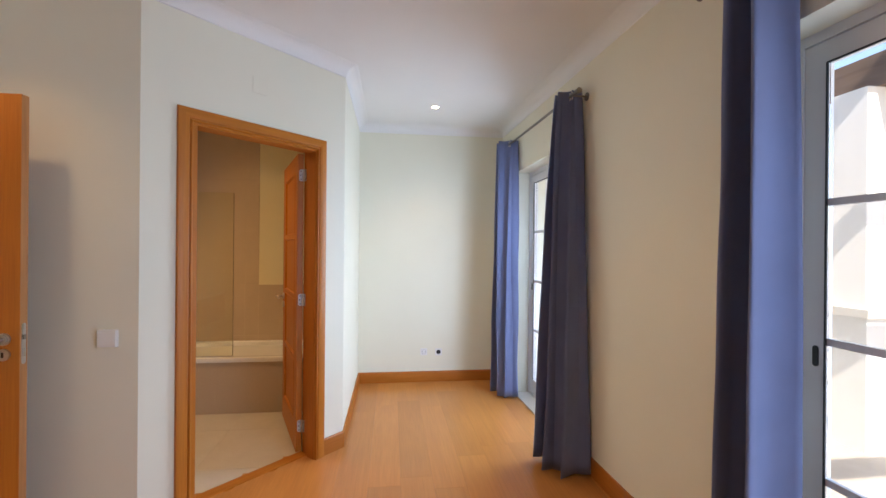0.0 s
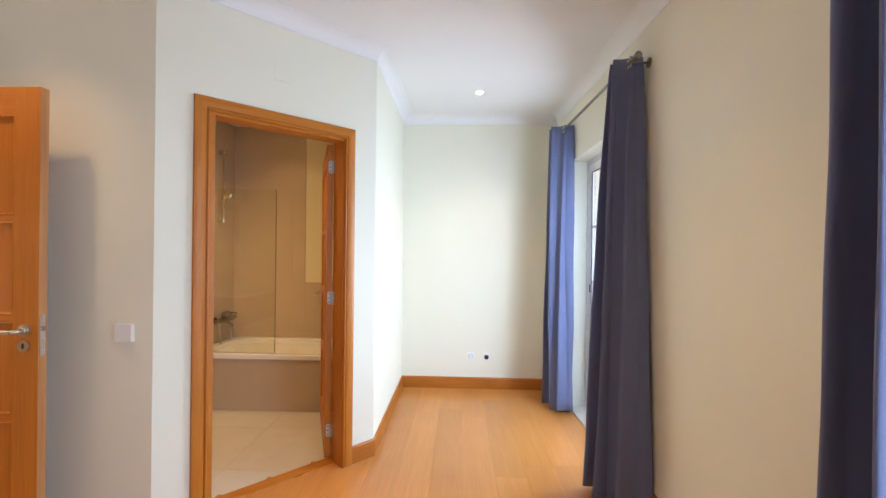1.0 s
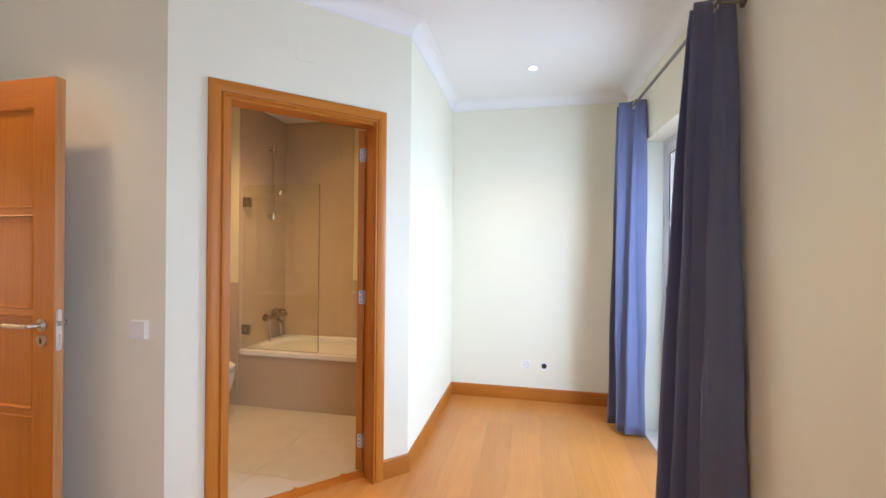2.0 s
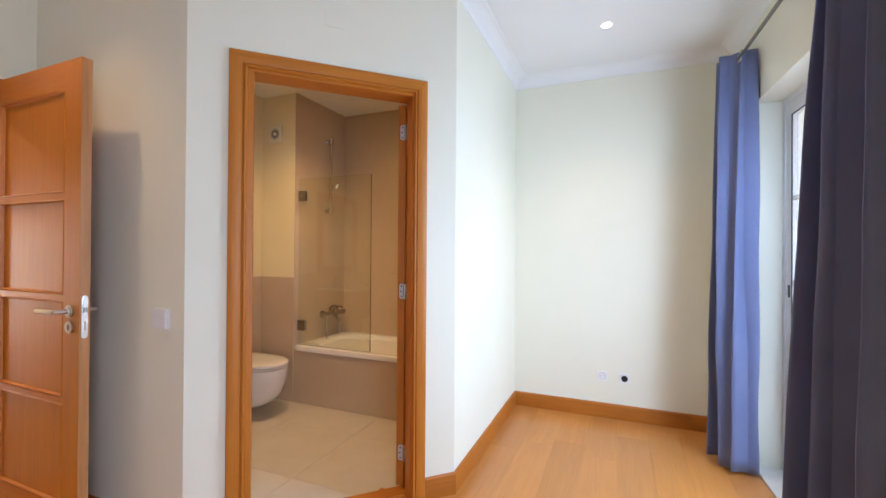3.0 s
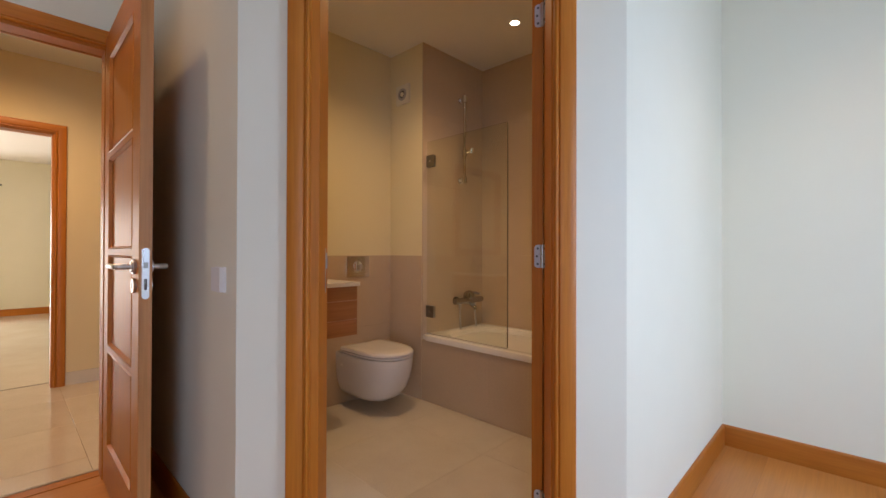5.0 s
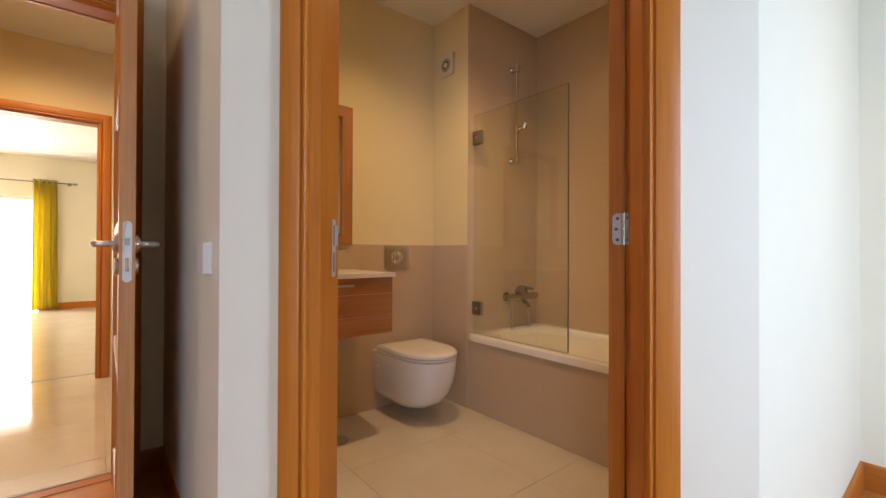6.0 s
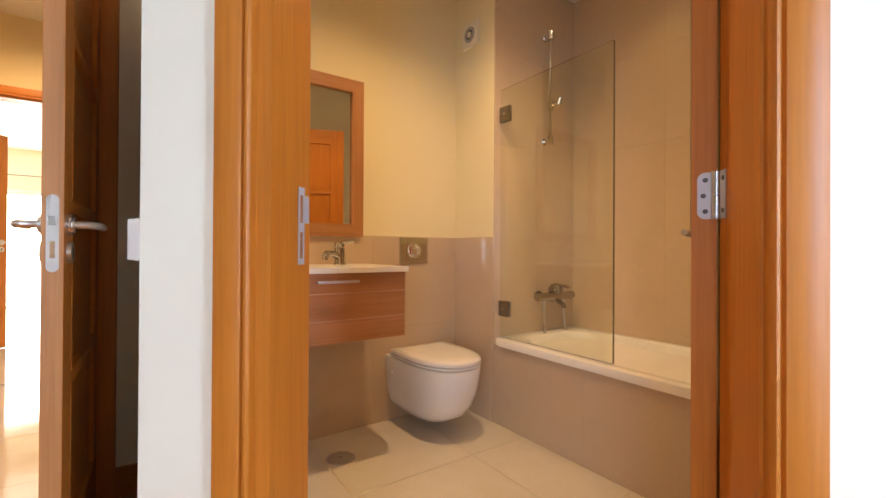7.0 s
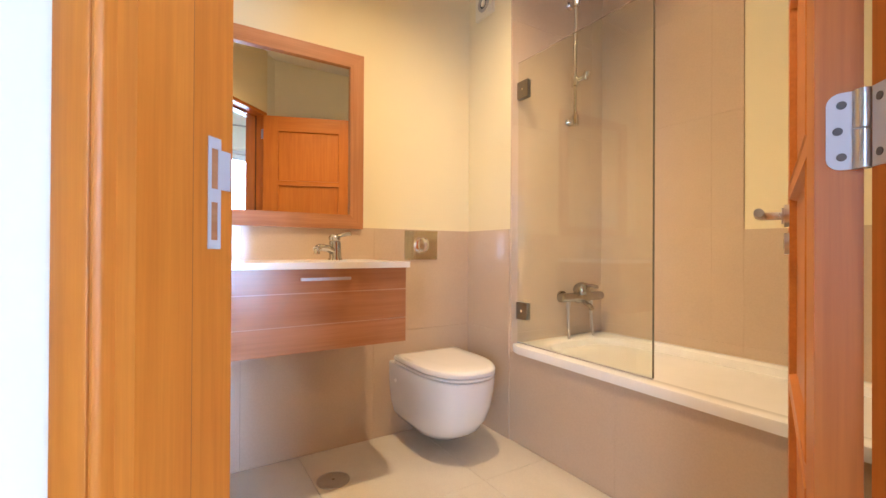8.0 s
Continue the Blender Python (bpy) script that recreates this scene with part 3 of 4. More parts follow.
def french_window(name, y0, y1, top, label):
    """White sliding French window with horizontal glazing bars, in the window wall's own axes."""
    t = tagged(thing(name, SKEW, label, "window"), kind="structure")
    xf, f = EAST + 0.135, 0.035
    part("window_sill", boxes((EAST - 0.0, EAST + WT, y0 + 0.001, y1 - 0.001, -0.02, 0.012)), MARBLE, t, "pale stone threshold", bevel=0.003)
    for a, b in ((y0, y0 + f), (y1 - f, y1)):
        part("window_frame", boxes((xf, xf + 0.08, a, b, 0.012, top)), ALU, t, bevel=0.003)
    part("window_frame", boxes((xf, xf + 0.08, y0 + f, y1 - f, top - f, top)), ALU, t, bevel=0.003)
    part("window_frame", boxes((xf, xf + 0.08, y0 + f, y1 - f, 0.012, 0.04)), ALU, t, bevel=0.003)
    mid = (y0 + y1) / 2
    for k, (a, b) in enumerate(((y0 + f, mid + 0.03), (mid - 0.03, y1 - f))):
        x = xf + 0.006 + (0.036 if k == 0 else 0.0)
        s, z0, z1 = 0.072, 0.045, top - f - 0.004
        sash = part("sash", boxes((x, x + 0.032, a, a + s, z0, z1), (x, x + 0.032, b - s, b, z0, z1), (x, x + 0.032, a + s, b - s, z0, z0 + 0.12), (x, x + 0.032, a + s, b - s, z1 - s, z1)), ALU, t, "white aluminium sash", bevel=0.004)
        lo, hi = z0 + 0.12, z1 - s
        for j in range(4):
            p = part("pane", boxes((x + 0.013, x + 0.019, a + s, b - s, lo + (hi - lo) * j / 4, lo + (hi - lo) * (j + 1) / 4)), GLASS, sash)
            p.visible_shadow = False
        for j in range(1, 4):
            z = lo + (hi - lo) * j / 4
            part("glazing_bar", boxes((x + 0.006, x + 0.026, a + s - 0.002, b - s + 0.002, z - 0.012, z + 0.012)), GREYALU, sash, bevel=0.002)
        part("gasket", boxes((x - 0.001, x + 0.004, b - s - 0.004, b - s + 0.002, lo, hi), (x - 0.001, x + 0.004, a + s - 0.002, a + s + 0.004, lo, hi), (x - 0.001, x + 0.004, a + s, b - s, hi - 0.004, hi + 0.002)), BLACK, sash)
        if k == 1:
            bm = bmesh.new()
            rounded_plate(bm, -0.009, 0.009, 0.0, 1.005, 1.075, 0.004)
            bmesh.ops.transform(bm, matrix=pose(x - 0.004, b - 0.045, 0, 0, 0, 90) @ Matrix.Translation((0, -0.004, 0)), verts=bm.verts)
            part("lock", bm, BLACK, sash, "black recessed sash lock")
    return t


french_window("window_1", W1A, W1B, WTOP, "white sliding French window with glazing bars onto the terrace")
french_window("window_2", W2A, W2B, WTOP, "white sliding French window with glazing bars beside the alcove")

# ---------------------------------------------------------------- curtains
ROD_X, ROD_Z = EAST - 0.100, 2.375


def curtain(name, y_top, y_hem, folds, amp_top, amp_hem, seed, label, x_hem=0.0, sway=0.02, hem=0.02, material=None, rod_x=ROD_X, rod_z=ROD_Z, m=None, lining=None, phase=0.0):
    """A ring-top curtain drawn together on its rod; spans are (from, to) along the rod at top and hem."""
    rng = random.Random(seed)
    t = thing(name, SKEW if m is None else m, label, "curtain", "curtains")
    nu, nv = folds * 28, 36
    top = rod_z + 0.04
    ph = [rng.uniform(-0.5, 0.5) for _ in range(folds + 2)]
    hg = [rng.uniform(0.8, 1.1) for _ in range(folds + 2)]
    bm = bmesh.new()
    rows = []
    for j in range(nv + 1):
        v = j / nv
        z = top + (hem - top) * v
        e = v ** 0.8
        a0, a1 = y_top[0] + (y_hem[0] - y_top[0]) * e, y_top[1] + (y_hem[1] - y_top[1]) * e
        amp = amp_top + (amp_hem - amp_top) * e
        row = []
        for i in range(nu + 1):
            u = i / nu
            k = u * folds
            c = int(min(k, folds - 1e-6))
            f = k - c
            wob = (ph[c] * (1 - f) + ph[c + 1] * f) * e
            hgt = (hg[c] * (1 - f) + hg[c + 1] * f) * e + (1 - e)
            s = math.asin(0.93 * math.sin(2 * math.pi * k + phase + wob * 2.2)) / 1.195
            crease = 0.5 * e * (1 - e) * math.sin(4 * math.pi * k + 3 * ph[c] + 2.5 * v)
            x = rod_x + x_hem * e + amp * hgt * (s + crease * 0.35) + sway * math.sin(3.1 * v + seed) * v
            y = a0 + (a1 - a0) * u + 0.16 * (a1 - a0) / folds * math.sin(4 * math.pi * k + wob)
            x += (0.006 + 0.006 * e) * math.sin(6.6 * math.pi * k + 3.5 * v + seed)
            x += 0.004 * noise.noise((u * 9, v * 5, seed)) * (1 + 2 * v)
            row.append(bm.verts.new((x, y, z + 0.006 * e * math.sin(7 * u + seed) * v)))
        rows.append(row)
    for r0, r1 in zip(rows, rows[1:]):
        for i in range(nu):
            bm.faces.new((r0[i], r1[i], r1[i + 1], r0[i + 1]))
    ob = finish("drape", bm, material or NAVY, 0.0, True, None, 2, False)
    ob.parent = t
    ob.data.set_sharp_from_angle(angle=radians(180))
    ob.data.materials.append(lining or material or NAVY)
    so = ob.modifiers.new("thickness", "SOLIDIFY")
    so.thickness, so.material_offset = 0.003, 1
    for c in range(folds):
        for k in (0.0, 0.5):
            u = (c + k) / folds
            y = y_top[0] + (y_top[1] - y_top[0]) * u
            bm = bmesh.new()
            n1, n2 = 22, 8
            rings = []
            for a in range(n1):
                al = 2 * math.pi * a / n1
                rings.append([(rod_x + 0.004 * math.sin(2 * math.pi * b / n2), y + (0.024 + 0.005 * math.cos(2 * math.pi * b / n2)) * math.cos(al) * 0.55, rod_z + (0.024 + 0.005 * math.cos(2 * math.pi * b / n2)) * math.sin(al)) for b in range(n2)])
            loft(bm, rings + [rings[0]], caps=False)
            bmesh.ops.remove_doubles(bm, verts=bm.verts, dist=1e-5)
            part("grommet", bm, STEEL, t, "steel grommet ring", smooth=True)
    return t


def curtain_rod(name, y0, y1, label, rod_x=ROD_X, rod_z=ROD_Z, m=None, wall=EAST):
    t = thing(name, SKEW if m is None else m, label, "curtain rod", "curtain rods")
    bm = bmesh.new()
    rod(bm, (rod_x, y0, rod_z), (rod_x, y1, rod_z), 0.0095)
    part("pole", bm, DARKSTEEL, t, smooth=True)
    for y, k in ((y0, -1), (y1, 1)):
        bm = bmesh.new()
        prof = [(0.0, 0.0095), (0.004, 0.016), (0.012, 0.018), (0.03, 0.015), (0.042, 0.019), (0.05, 0.012), (0.053, 0.002)]
        loft(bm, [circle((rod_x, y + k * o, rod_z), r, 16, 1) for o, r in prof])
        part("finial", bm, DARKSTEEL, t, smooth=True)
        bm = bmesh.new()
        yb = y - k * 0.05
        w = 1 if wall > rod_x else -1
        rod(bm, (rod_x, yb, rod_z - 0.002), (wall, yb, rod_z - 0.002), 0.006)
        rod(bm, (wall - w * 0.006, yb, rod_z - 0.002), (wall, yb, rod_z - 0.002), 0.026, 20)
        bmesh.ops.recalc_face_normals(bm, faces=bm.faces)
        part("bracket", bm, DARKSTEEL, t, smooth=True)
    return t


curtain_rod("curtain_rod", 2.36, 3.92, "thin bronzed steel curtain rod over the alcove window")
curtain_rod("curtain_rod", -0.95, 1.30, "thin bronzed steel curtain rod over the terrace window")
curtain("curtain", (2.42, 2.55), (2.26, 2.58), 2, 0.070, 0.155, 3, "long navy blue ring-top curtain drawn aside, dark against the window", -0.065, -0.015)
curtain("curtain", (3.68, 3.86), (3.62, 3.84), 2, 0.085, 0.115, 8, "long blue ring-top curtain lit by the window beside the alcove", -0.015, -0.012)
curtain("curtain", (1.00, 1.20), (0.96, 1.22), 2, 0.085, 0.105, 5, "long navy blue ring-top curtain beside the terrace window", -0.015, -0.012, phase=2.2)

# ---------------------------------------------------------------- bedroom fittings


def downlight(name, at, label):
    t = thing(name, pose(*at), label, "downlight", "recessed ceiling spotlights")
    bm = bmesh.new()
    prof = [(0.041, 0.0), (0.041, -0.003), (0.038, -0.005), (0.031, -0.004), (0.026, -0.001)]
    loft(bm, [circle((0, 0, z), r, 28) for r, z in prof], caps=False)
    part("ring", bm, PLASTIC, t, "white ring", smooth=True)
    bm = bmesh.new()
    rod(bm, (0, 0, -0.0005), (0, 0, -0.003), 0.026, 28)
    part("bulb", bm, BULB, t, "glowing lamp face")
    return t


BEDROOM_LAMPS = [(0.498, 3.60), (0.498, 1.50), (-1.575, 1.50), (0.498, -0.75), (-1.575, -0.75)]
for lx, ly in BEDROOM_LAMPS:
    downlight("downlight", (lx, ly, CEILING), "small white recessed spotlight, lit, in the bedroom ceiling")
    spot("bedroom_spot", (lx, ly, CEILING - 0.02), 9.5, WARM, 103, 1.0, 0.05)
downlight("downlight", (-1.31, 3.85, BATH_CEILING), "small white recessed spotlight, lit, above the bath")
spot("bath_spot_tub", (-1.31, 3.85, BATH_CEILING - 0.02), 4, WARM, 120, 1.0)
downlight("downlight", (-1.449, 2.965, BATH_CEILING), "small white recessed spotlight, lit, over the bathroom floor")
spot("bath_spot_floor", (-1.449, 2.965, BATH_CEILING - 0.02), 22, WARM, 138, 1.0)
# unseen lamp added to warm and brighten the hall; no known fitting there
downlight("downlight", (-3.2, 1.4, HALL_CEIL), "recessed spotlight added out of view to brighten the hall")
spot("hall_fill_spot", (-3.2, 1.4, HALL_CEIL - 0.02), 34, WARM, 165, 0.9)

t = thing("light_switch", pose(-1.195, LEFT_WALL, 0.957), "white plastic rocker light switch on the cream wall", "switch")
part("plate", boxes((-0.041, 0.041, -0.008, 0.0, -0.041, 0.041)), PLASTIC, t, bevel=0.004)
part("rocker", boxes((-0.039, 0.039, -0.020, -0.007, -0.039, 0.039)), PLASTIC, t, bevel=0.009, smooth=True, segments=4)
t = thing("power_socket", pose(0.465, NORTH, 0.312), "white round-inset power socket low on the wall", "socket")
part("plate", boxes((-0.035, 0.035, -0.009, 0.0, -0.035, 0.035)), PLASTIC, t, bevel=0.004)
# grey colour stands in for the shade in the white well
bm = bmesh.new()
loft(bm, [circle((0, -0.0095, 0), 0.024, 24, 1), circle((0, -0.0095, 0), 0.0215, 24, 1), circle((0, -0.004, 0), 0.0205, 24, 1)], caps=False)
part("well", bm, GREYPLASTIC, t, "round socket well, its shade given as grey", smooth=True)
bm = bmesh.new()
for x in (-0.0095, 0.0095):
    rod(bm, (x, -0.0097, 0), (x, -0.009, 0), 0.0028, 10)
part("contact_hole", bm, BLACK, t)
t = thing("cable_outlet", pose(0.619, NORTH, 0.308), "white wall plate with an open black cable hole", "outlet")
part("plate", boxes((-0.036, 0.036, -0.007, 0.0, -0.036, 0.036)), PLASTIC, t, bevel=0.004)
bm = bmesh.new()
rod(bm, (0, -0.0082, 0), (0, -0.006, 0), 0.0225, 28)
part("hole", bm, BLACK, t, "open black hole")

t = thing("cover_plate", SLANT @ pose(-0.021, 0, 2.328), "blank cover plate painted cream like the wall", "cover plate")
part("plate", boxes((-0.045, 0.045, -0.004, 0.0, -0.045, 0.045)), CREAM, t, bevel=0.0015)

# ---------------------------------------------------------------- bathroom: bath
L, TW = 1.60, TUB_BACK - RETURN + 0.01
t = thing("bathtub", pose(TUB_END, RETURN - 0.012, 0), "white acrylic bathtub built in behind a tiled panel", "bathtub")
N = 72


def rect_ring(x0, x1, y0, y1, z, power=0.0, inset=0.0):
    cx, cy, hx, hy = (x0 + x1) / 2, (y0 + y1) / 2, (x1 - x0) / 2 - inset, (y1 - y0) / 2 - inset
    out = []
    for i in range(N):
        a = 2 * math.pi * (i + 0.5) / N
        c, s = math.cos(a), math.sin(a)
        if power:
            out.append((cx + hx * math.copysign(abs(c) ** (2 / power), c), cy + hy * math.copysign(abs(s) ** (2 / power), s), z))
        else:
            k = 1 / max(abs(c), abs(s))
            out.append((cx + hx * c * k, cy + hy * s * k, z))
    return out


R0, R1 = 0.412, 0.450
bm = bmesh.new()
loft(bm, [rect_ring(0, L, 0, TW, R0), rect_ring(0, L, 0, TW, R1 - 0.008), rect_ring(0, L, 0, TW, R1 - 0.002, 0, 0.003), rect_ring(0, L, 0, TW, R1, 0, 0.010),
          rect_ring(0.09, L - 0.06, 0.065, TW - 0.055, R1, 5), rect_ring(0.10, L - 0.07, 0.075, TW - 0.065, R1 - 0.006, 4.6), rect_ring(0.108, L - 0.08, 0.082, TW - 0.072, R1 - 0.03, 4.4),
          rect_ring(0.125, L - 0.16, 0.10, TW - 0.09, R1 - 0.18, 4), rect_ring(0.15, L - 0.27, 0.13, TW - 0.12, 0.13, 3.6), rect_ring(0.19, L - 0.36, 0.18, TW - 0.17, 0.085, 3.2),
          rect_ring(0.40, L - 0.60, 0.30, TW - 0.29, 0.075, 2.5)])
part("basin", bm, ACRYLIC, t, smooth=True)
bm = bmesh.new()
rod(bm, (0.113, TW / 2, 0.34), (0.124, TW / 2, 0.34), 0.030, 24)
part("overflow", bm, CHROME, t, "chrome overflow cover", smooth=True)
bm = bmesh.new()
rod(bm, (0.42, TW / 2, 0.074), (0.42, TW / 2, 0.080), 0.032, 24)
part("plug", bm, CHROME, t, smooth=True)

# glass bath screen
t = thing("bath_screen", pose(TUB_END, RETURN + 0.045, R1), "clear glass bath screen hinged to the tiled wall", "shower screen")
GW, GH = 0.722, 1.405
bm = bmesh.new()
prism(bm, [(-0.0, -0.004), (GW, -0.004), (GW, 0.004), (-0.0, 0.004)], 0.006, GH)
p = part("pane", bm, SCREEN, t)
p.visible_shadow = False
bm = boxes((GW, GW + 0.003, -0.0039, 0.0039, 0.006, GH))
part("edge", bm, GLASSEDGE, t, "dark polished glass edge")
part("seal", boxes((0.0, GW, -0.005, 0.005, 0.0, 0.006)), GREYPLASTIC, t, "grey bottom seal")
for z in (0.165, 1.26):
    h = part("hinge", boxes((0.012, 0.085, -0.014, 0.014, z - 0.042, z + 0.042)), DARKSTEEL, t, "square dark chrome glass hinge", bevel=0.003)
    bm = bmesh.new()
    rod(bm, (0.05, -0.0165, z), (0.05, -0.0135, z), 0.006, 12)
    part("screw", bm, CHROME, h)

# shower rail and hand shower holder
t = thing("shower_rail", pose(TUB_END + 0.008, 4.015, 0), "chrome shower riser rail on the tiled end wall", "shower rail")
bm = bmesh.new()
rod(bm, (0.05, 0, 1.60), (0.05, 0, 2.27), 0.0105)
part("pole", bm, CHROME, t, smooth=True)
for z in (1.615, 2.255):
    bm = bmesh.new()
    rod(bm, (0.0, 0, z), (0.05, 0, z), 0.012)
    rod(bm, (0.0, 0, z), (0.010, 0, z), 0.022, 20)
    rod(bm, (0.05, 0, z - 0.026), (0.05, 0, z + 0.026), 0.021, 20)
    part("bracket", bm, CHROME, t, smooth=True)
bm = bmesh.new()
rod(bm, (0.05, 0, 1.80), (0.05, 0, 1.85), 0.020, 20)
rod(bm, (0.05, 0, 1.825), (0.098, 0.022, 1.84), 0.012, 16)
rod(bm, (0.098, 0.022, 1.825), (0.108, 0.026, 1.862), 0.016, 18, 0.019)
part("slider", bm, CHROME, t, smooth=True)

# bath mixer with hose
t = thing("bath_mixer", pose(TUB_END + 0.008, 4.065, 0.665), "chrome wall-mounted bath and shower mixer with hose", "tap")
for y in (-0.098, 0.098):
    bm = bmesh.new()
    rod(bm, (0, y, 0), (0.012, y, 0), 0.032, 24)
    rod(bm, (0.0, y, 0), (0.055, y, 0), 0.014, 16)
    part("wall_union", bm, DARKCHROME, t, smooth=True)
bm = bmesh.new()
prof = [(-0.125, 0.014), (-0.12, 0.028), (-0.085, 0.031), (-0.05, 0.029), (-0.03, 0.041), (0.0, 0.043), (0.03, 0.041), (0.05, 0.029), (0.085, 0.031), (0.12, 0.028), (0.125, 0.014)]
loft(bm, [circle((0.058, y * 1.32, 0.0), r * 0.8, 20, 1) for y, r in prof])
part("body", bm, DARKCHROME, t, smooth=True)
bm = bmesh.new()
loft(bm, [circle((0.058, 0, 0.015), 0.043, 24), circle((0.058, 0, 0.040), 0.047, 24), circle((0.060, 0, 0.060), 0.041, 24), circle((0.062, 0, 0.074), 0.026, 24), circle((0.063, 0, 0.079), 0.008, 24)])
tube(bm, smooth_curve([(0.07, 0, 0.058), (0.11, 0, 0.066), (0.16, 0, 0.060)]), 0.009, 10)
part("lever", bm, DARKCHROME, t, "domed chrome lever", smooth=True)
bm = bmesh.new()
tube(bm, smooth_curve([(0.06, 0.0, -0.015), (0.085, 0.0, -0.034), (0.115, 0.0, -0.046), (0.125, 0.0, -0.066)]), 0.0125, 12)
part("spout", bm, DARKCHROME, t, smooth=True)
for y, low, away in ((-0.115, -0.33, 0.0), (0.062, -0.37, 0.03)):
    bm = bmesh.new()
    rod(bm, (0.066, y, -0.022), (0.066, y, -0.050), 0.012, 14)
    tube(bm, smooth_curve([(0.066, y, -0.045), (0.068, y + 0.2 * away, -0.15), (0.078, y + 0.6 * away, -0.26), (0.086, y + away, low)], 8), 0.0075, 10)
    part("hose", bm, STEEL, t, "flexible metal shower hose", smooth=True)

# ---------------------------------------------------------------- bathroom: toilet
TY = 3.295
t = thing("toilet", pose(FLUSH + 0.008, TY, 0), "white ceramic wall-hung toilet with closed lid", "toilet")


def d_ring(length, half, z, round_from, back=0.0, n=20):
    """A D-shaped outline: straight at the wall, rounded in front."""
    pts = [(back, -half), (back, half)]
    pts = [(back, half - 2 * half * i / 6) for i in range(7)]
    for i in range(n + 1):
        a = -math.pi / 2 + math.pi * i / n
        c, s = math.cos(a), math.sin(a)
        pts.append((round_from + (length - round_from) * abs(c) ** 0.85, half * math.copysign(abs(s) ** 0.85, s)))
    return [(x, y, z) for x, y in pts]


SEAT = 0.352
bm = bmesh.new()
loft(bm, [d_ring(0.30, 0.095, 0.045, 0.16), d_ring(0.37, 0.125, 0.058, 0.18), d_ring(0.43, 0.150, 0.095, 0.20), d_ring(0.475, 0.166, 0.15, 0.22), d_ring(0.505, 0.175, 0.22, 0.24), d_ring(0.522, 0.179, 0.29, 0.25), d_ring(0.528, 0.180, SEAT - 0.012, 0.25), d_ring(0.526, 0.178, SEAT - 0.003, 0.25), d_ring(0.518, 0.172, SEAT, 0.25)])
part("bowl", bm, CERAMIC, t, smooth=True)
bm = bmesh.new()
loft(bm, [d_ring(0.524, 0.176, SEAT + 0.003, 0.25, 0.065), d_ring(0.530, 0.181, SEAT + 0.006, 0.25, 0.06), d_ring(0.530, 0.181, SEAT + 0.013, 0.25, 0.06), d_ring(0.526, 0.178, SEAT + 0.016, 0.25, 0.065)])
part("seat", bm, CERAMIC, t, smooth=True)
bm = bmesh.new()
loft(bm, [d_ring(0.526, 0.178, SEAT + 0.018, 0.25, 0.065), d_ring(0.531, 0.182, SEAT + 0.021, 0.25, 0.06), d_ring(0.531, 0.182, SEAT + 0.034, 0.25, 0.06), d_ring(0.524, 0.177, SEAT + 0.042, 0.25, 0.066), d_ring(0.505, 0.162, SEAT + 0.047, 0.245, 0.08), d_ring(0.42, 0.11, SEAT + 0.050, 0.22, 0.12)])
part("lid", bm, CERAMIC, t, smooth=True)
for y in (-0.1785, 0.1785):
    bm = bmesh.new()
    rod(bm, (0.075, y - 0.003, 0.27), (0.075, y + 0.003, 0.27), 0.009, 14)
    part("fixing_cap", bm, PLASTIC, t)

t = thing("flush_plate", pose(FLUSH + 0.008, TY, 0.939), "square chrome cistern flush plate with a round button", "flush plate")
part("plate", boxes((0, 0.008, -0.098, 0.098, -0.076, 0.076)), CHROME, t, bevel=0.003)
bm = bmesh.new()
loft(bm, [circle((0.008, 0, 0), 0.046, 32, 0), circle((0.011, 0, 0), 0.044, 32, 0), circle((0.010, 0, 0), 0.038, 32, 0), circle((0.013, 0, 0), 0.034, 32, 0), circle((0.0135, 0, 0), 0.012, 32, 0)])
part("button", bm, CHROME, t, smooth=True)

# ---------------------------------------------------------------- bathroom: vanity
V0, V1, VX = 2.17, 2.975, -1.842
t = thing("vanity_unit", pose(FLUSH + 0.008, 0, 0), "wall-hung walnut vanity unit with a white top", "vanity")
d = VX - FLUSH - 0.008
part("carcass", boxes((0, d - 0.02, V0, V1 - 0.002, 0.555, 0.842)), WALNUT_Y, t, bevel=0.002)
dr = part("drawer_front", boxes((d - 0.019, d - 0.008, V0, V1 - 0.001, 0.552, 0.842)), WALNUT_Y, t, "walnut drawer front", bevel=0.0012)
for z0, z1 in ((0.552, 0.644), (0.6475, 0.757), (0.7605, 0.842)):
    part("board", boxes((d - 0.008, d, V0, V1 - 0.001, z0, z1)), WALNUT_Y, dr, bevel=0.0012)
for z in (0.644, 0.757):
    part("inlay", boxes((d - 0.016, d - 0.0012, V0, V1 - 0.001, z, z + 0.0035)), WALNUT_LIGHT, dr, "pale inlay line")
bm = boxes((d + 0.022, d + 0.030, 2.562, 2.738, 0.803, 0.813), (d - 0.001, d + 0.022, 2.566, 2.576, 0.804, 0.812), (d - 0.001, d + 0.022, 2.724, 2.734, 0.804, 0.812))
part("handle", bm, SATIN, dr, "slim satin aluminium bar handle", bevel=0.001)
part("worktop", boxes((0, d + 0.012, V0 - 0.01, V1 + 0.012, 0.843, 0.866)), ACRYLIC, t, "white moulded basin top", bevel=0.005)

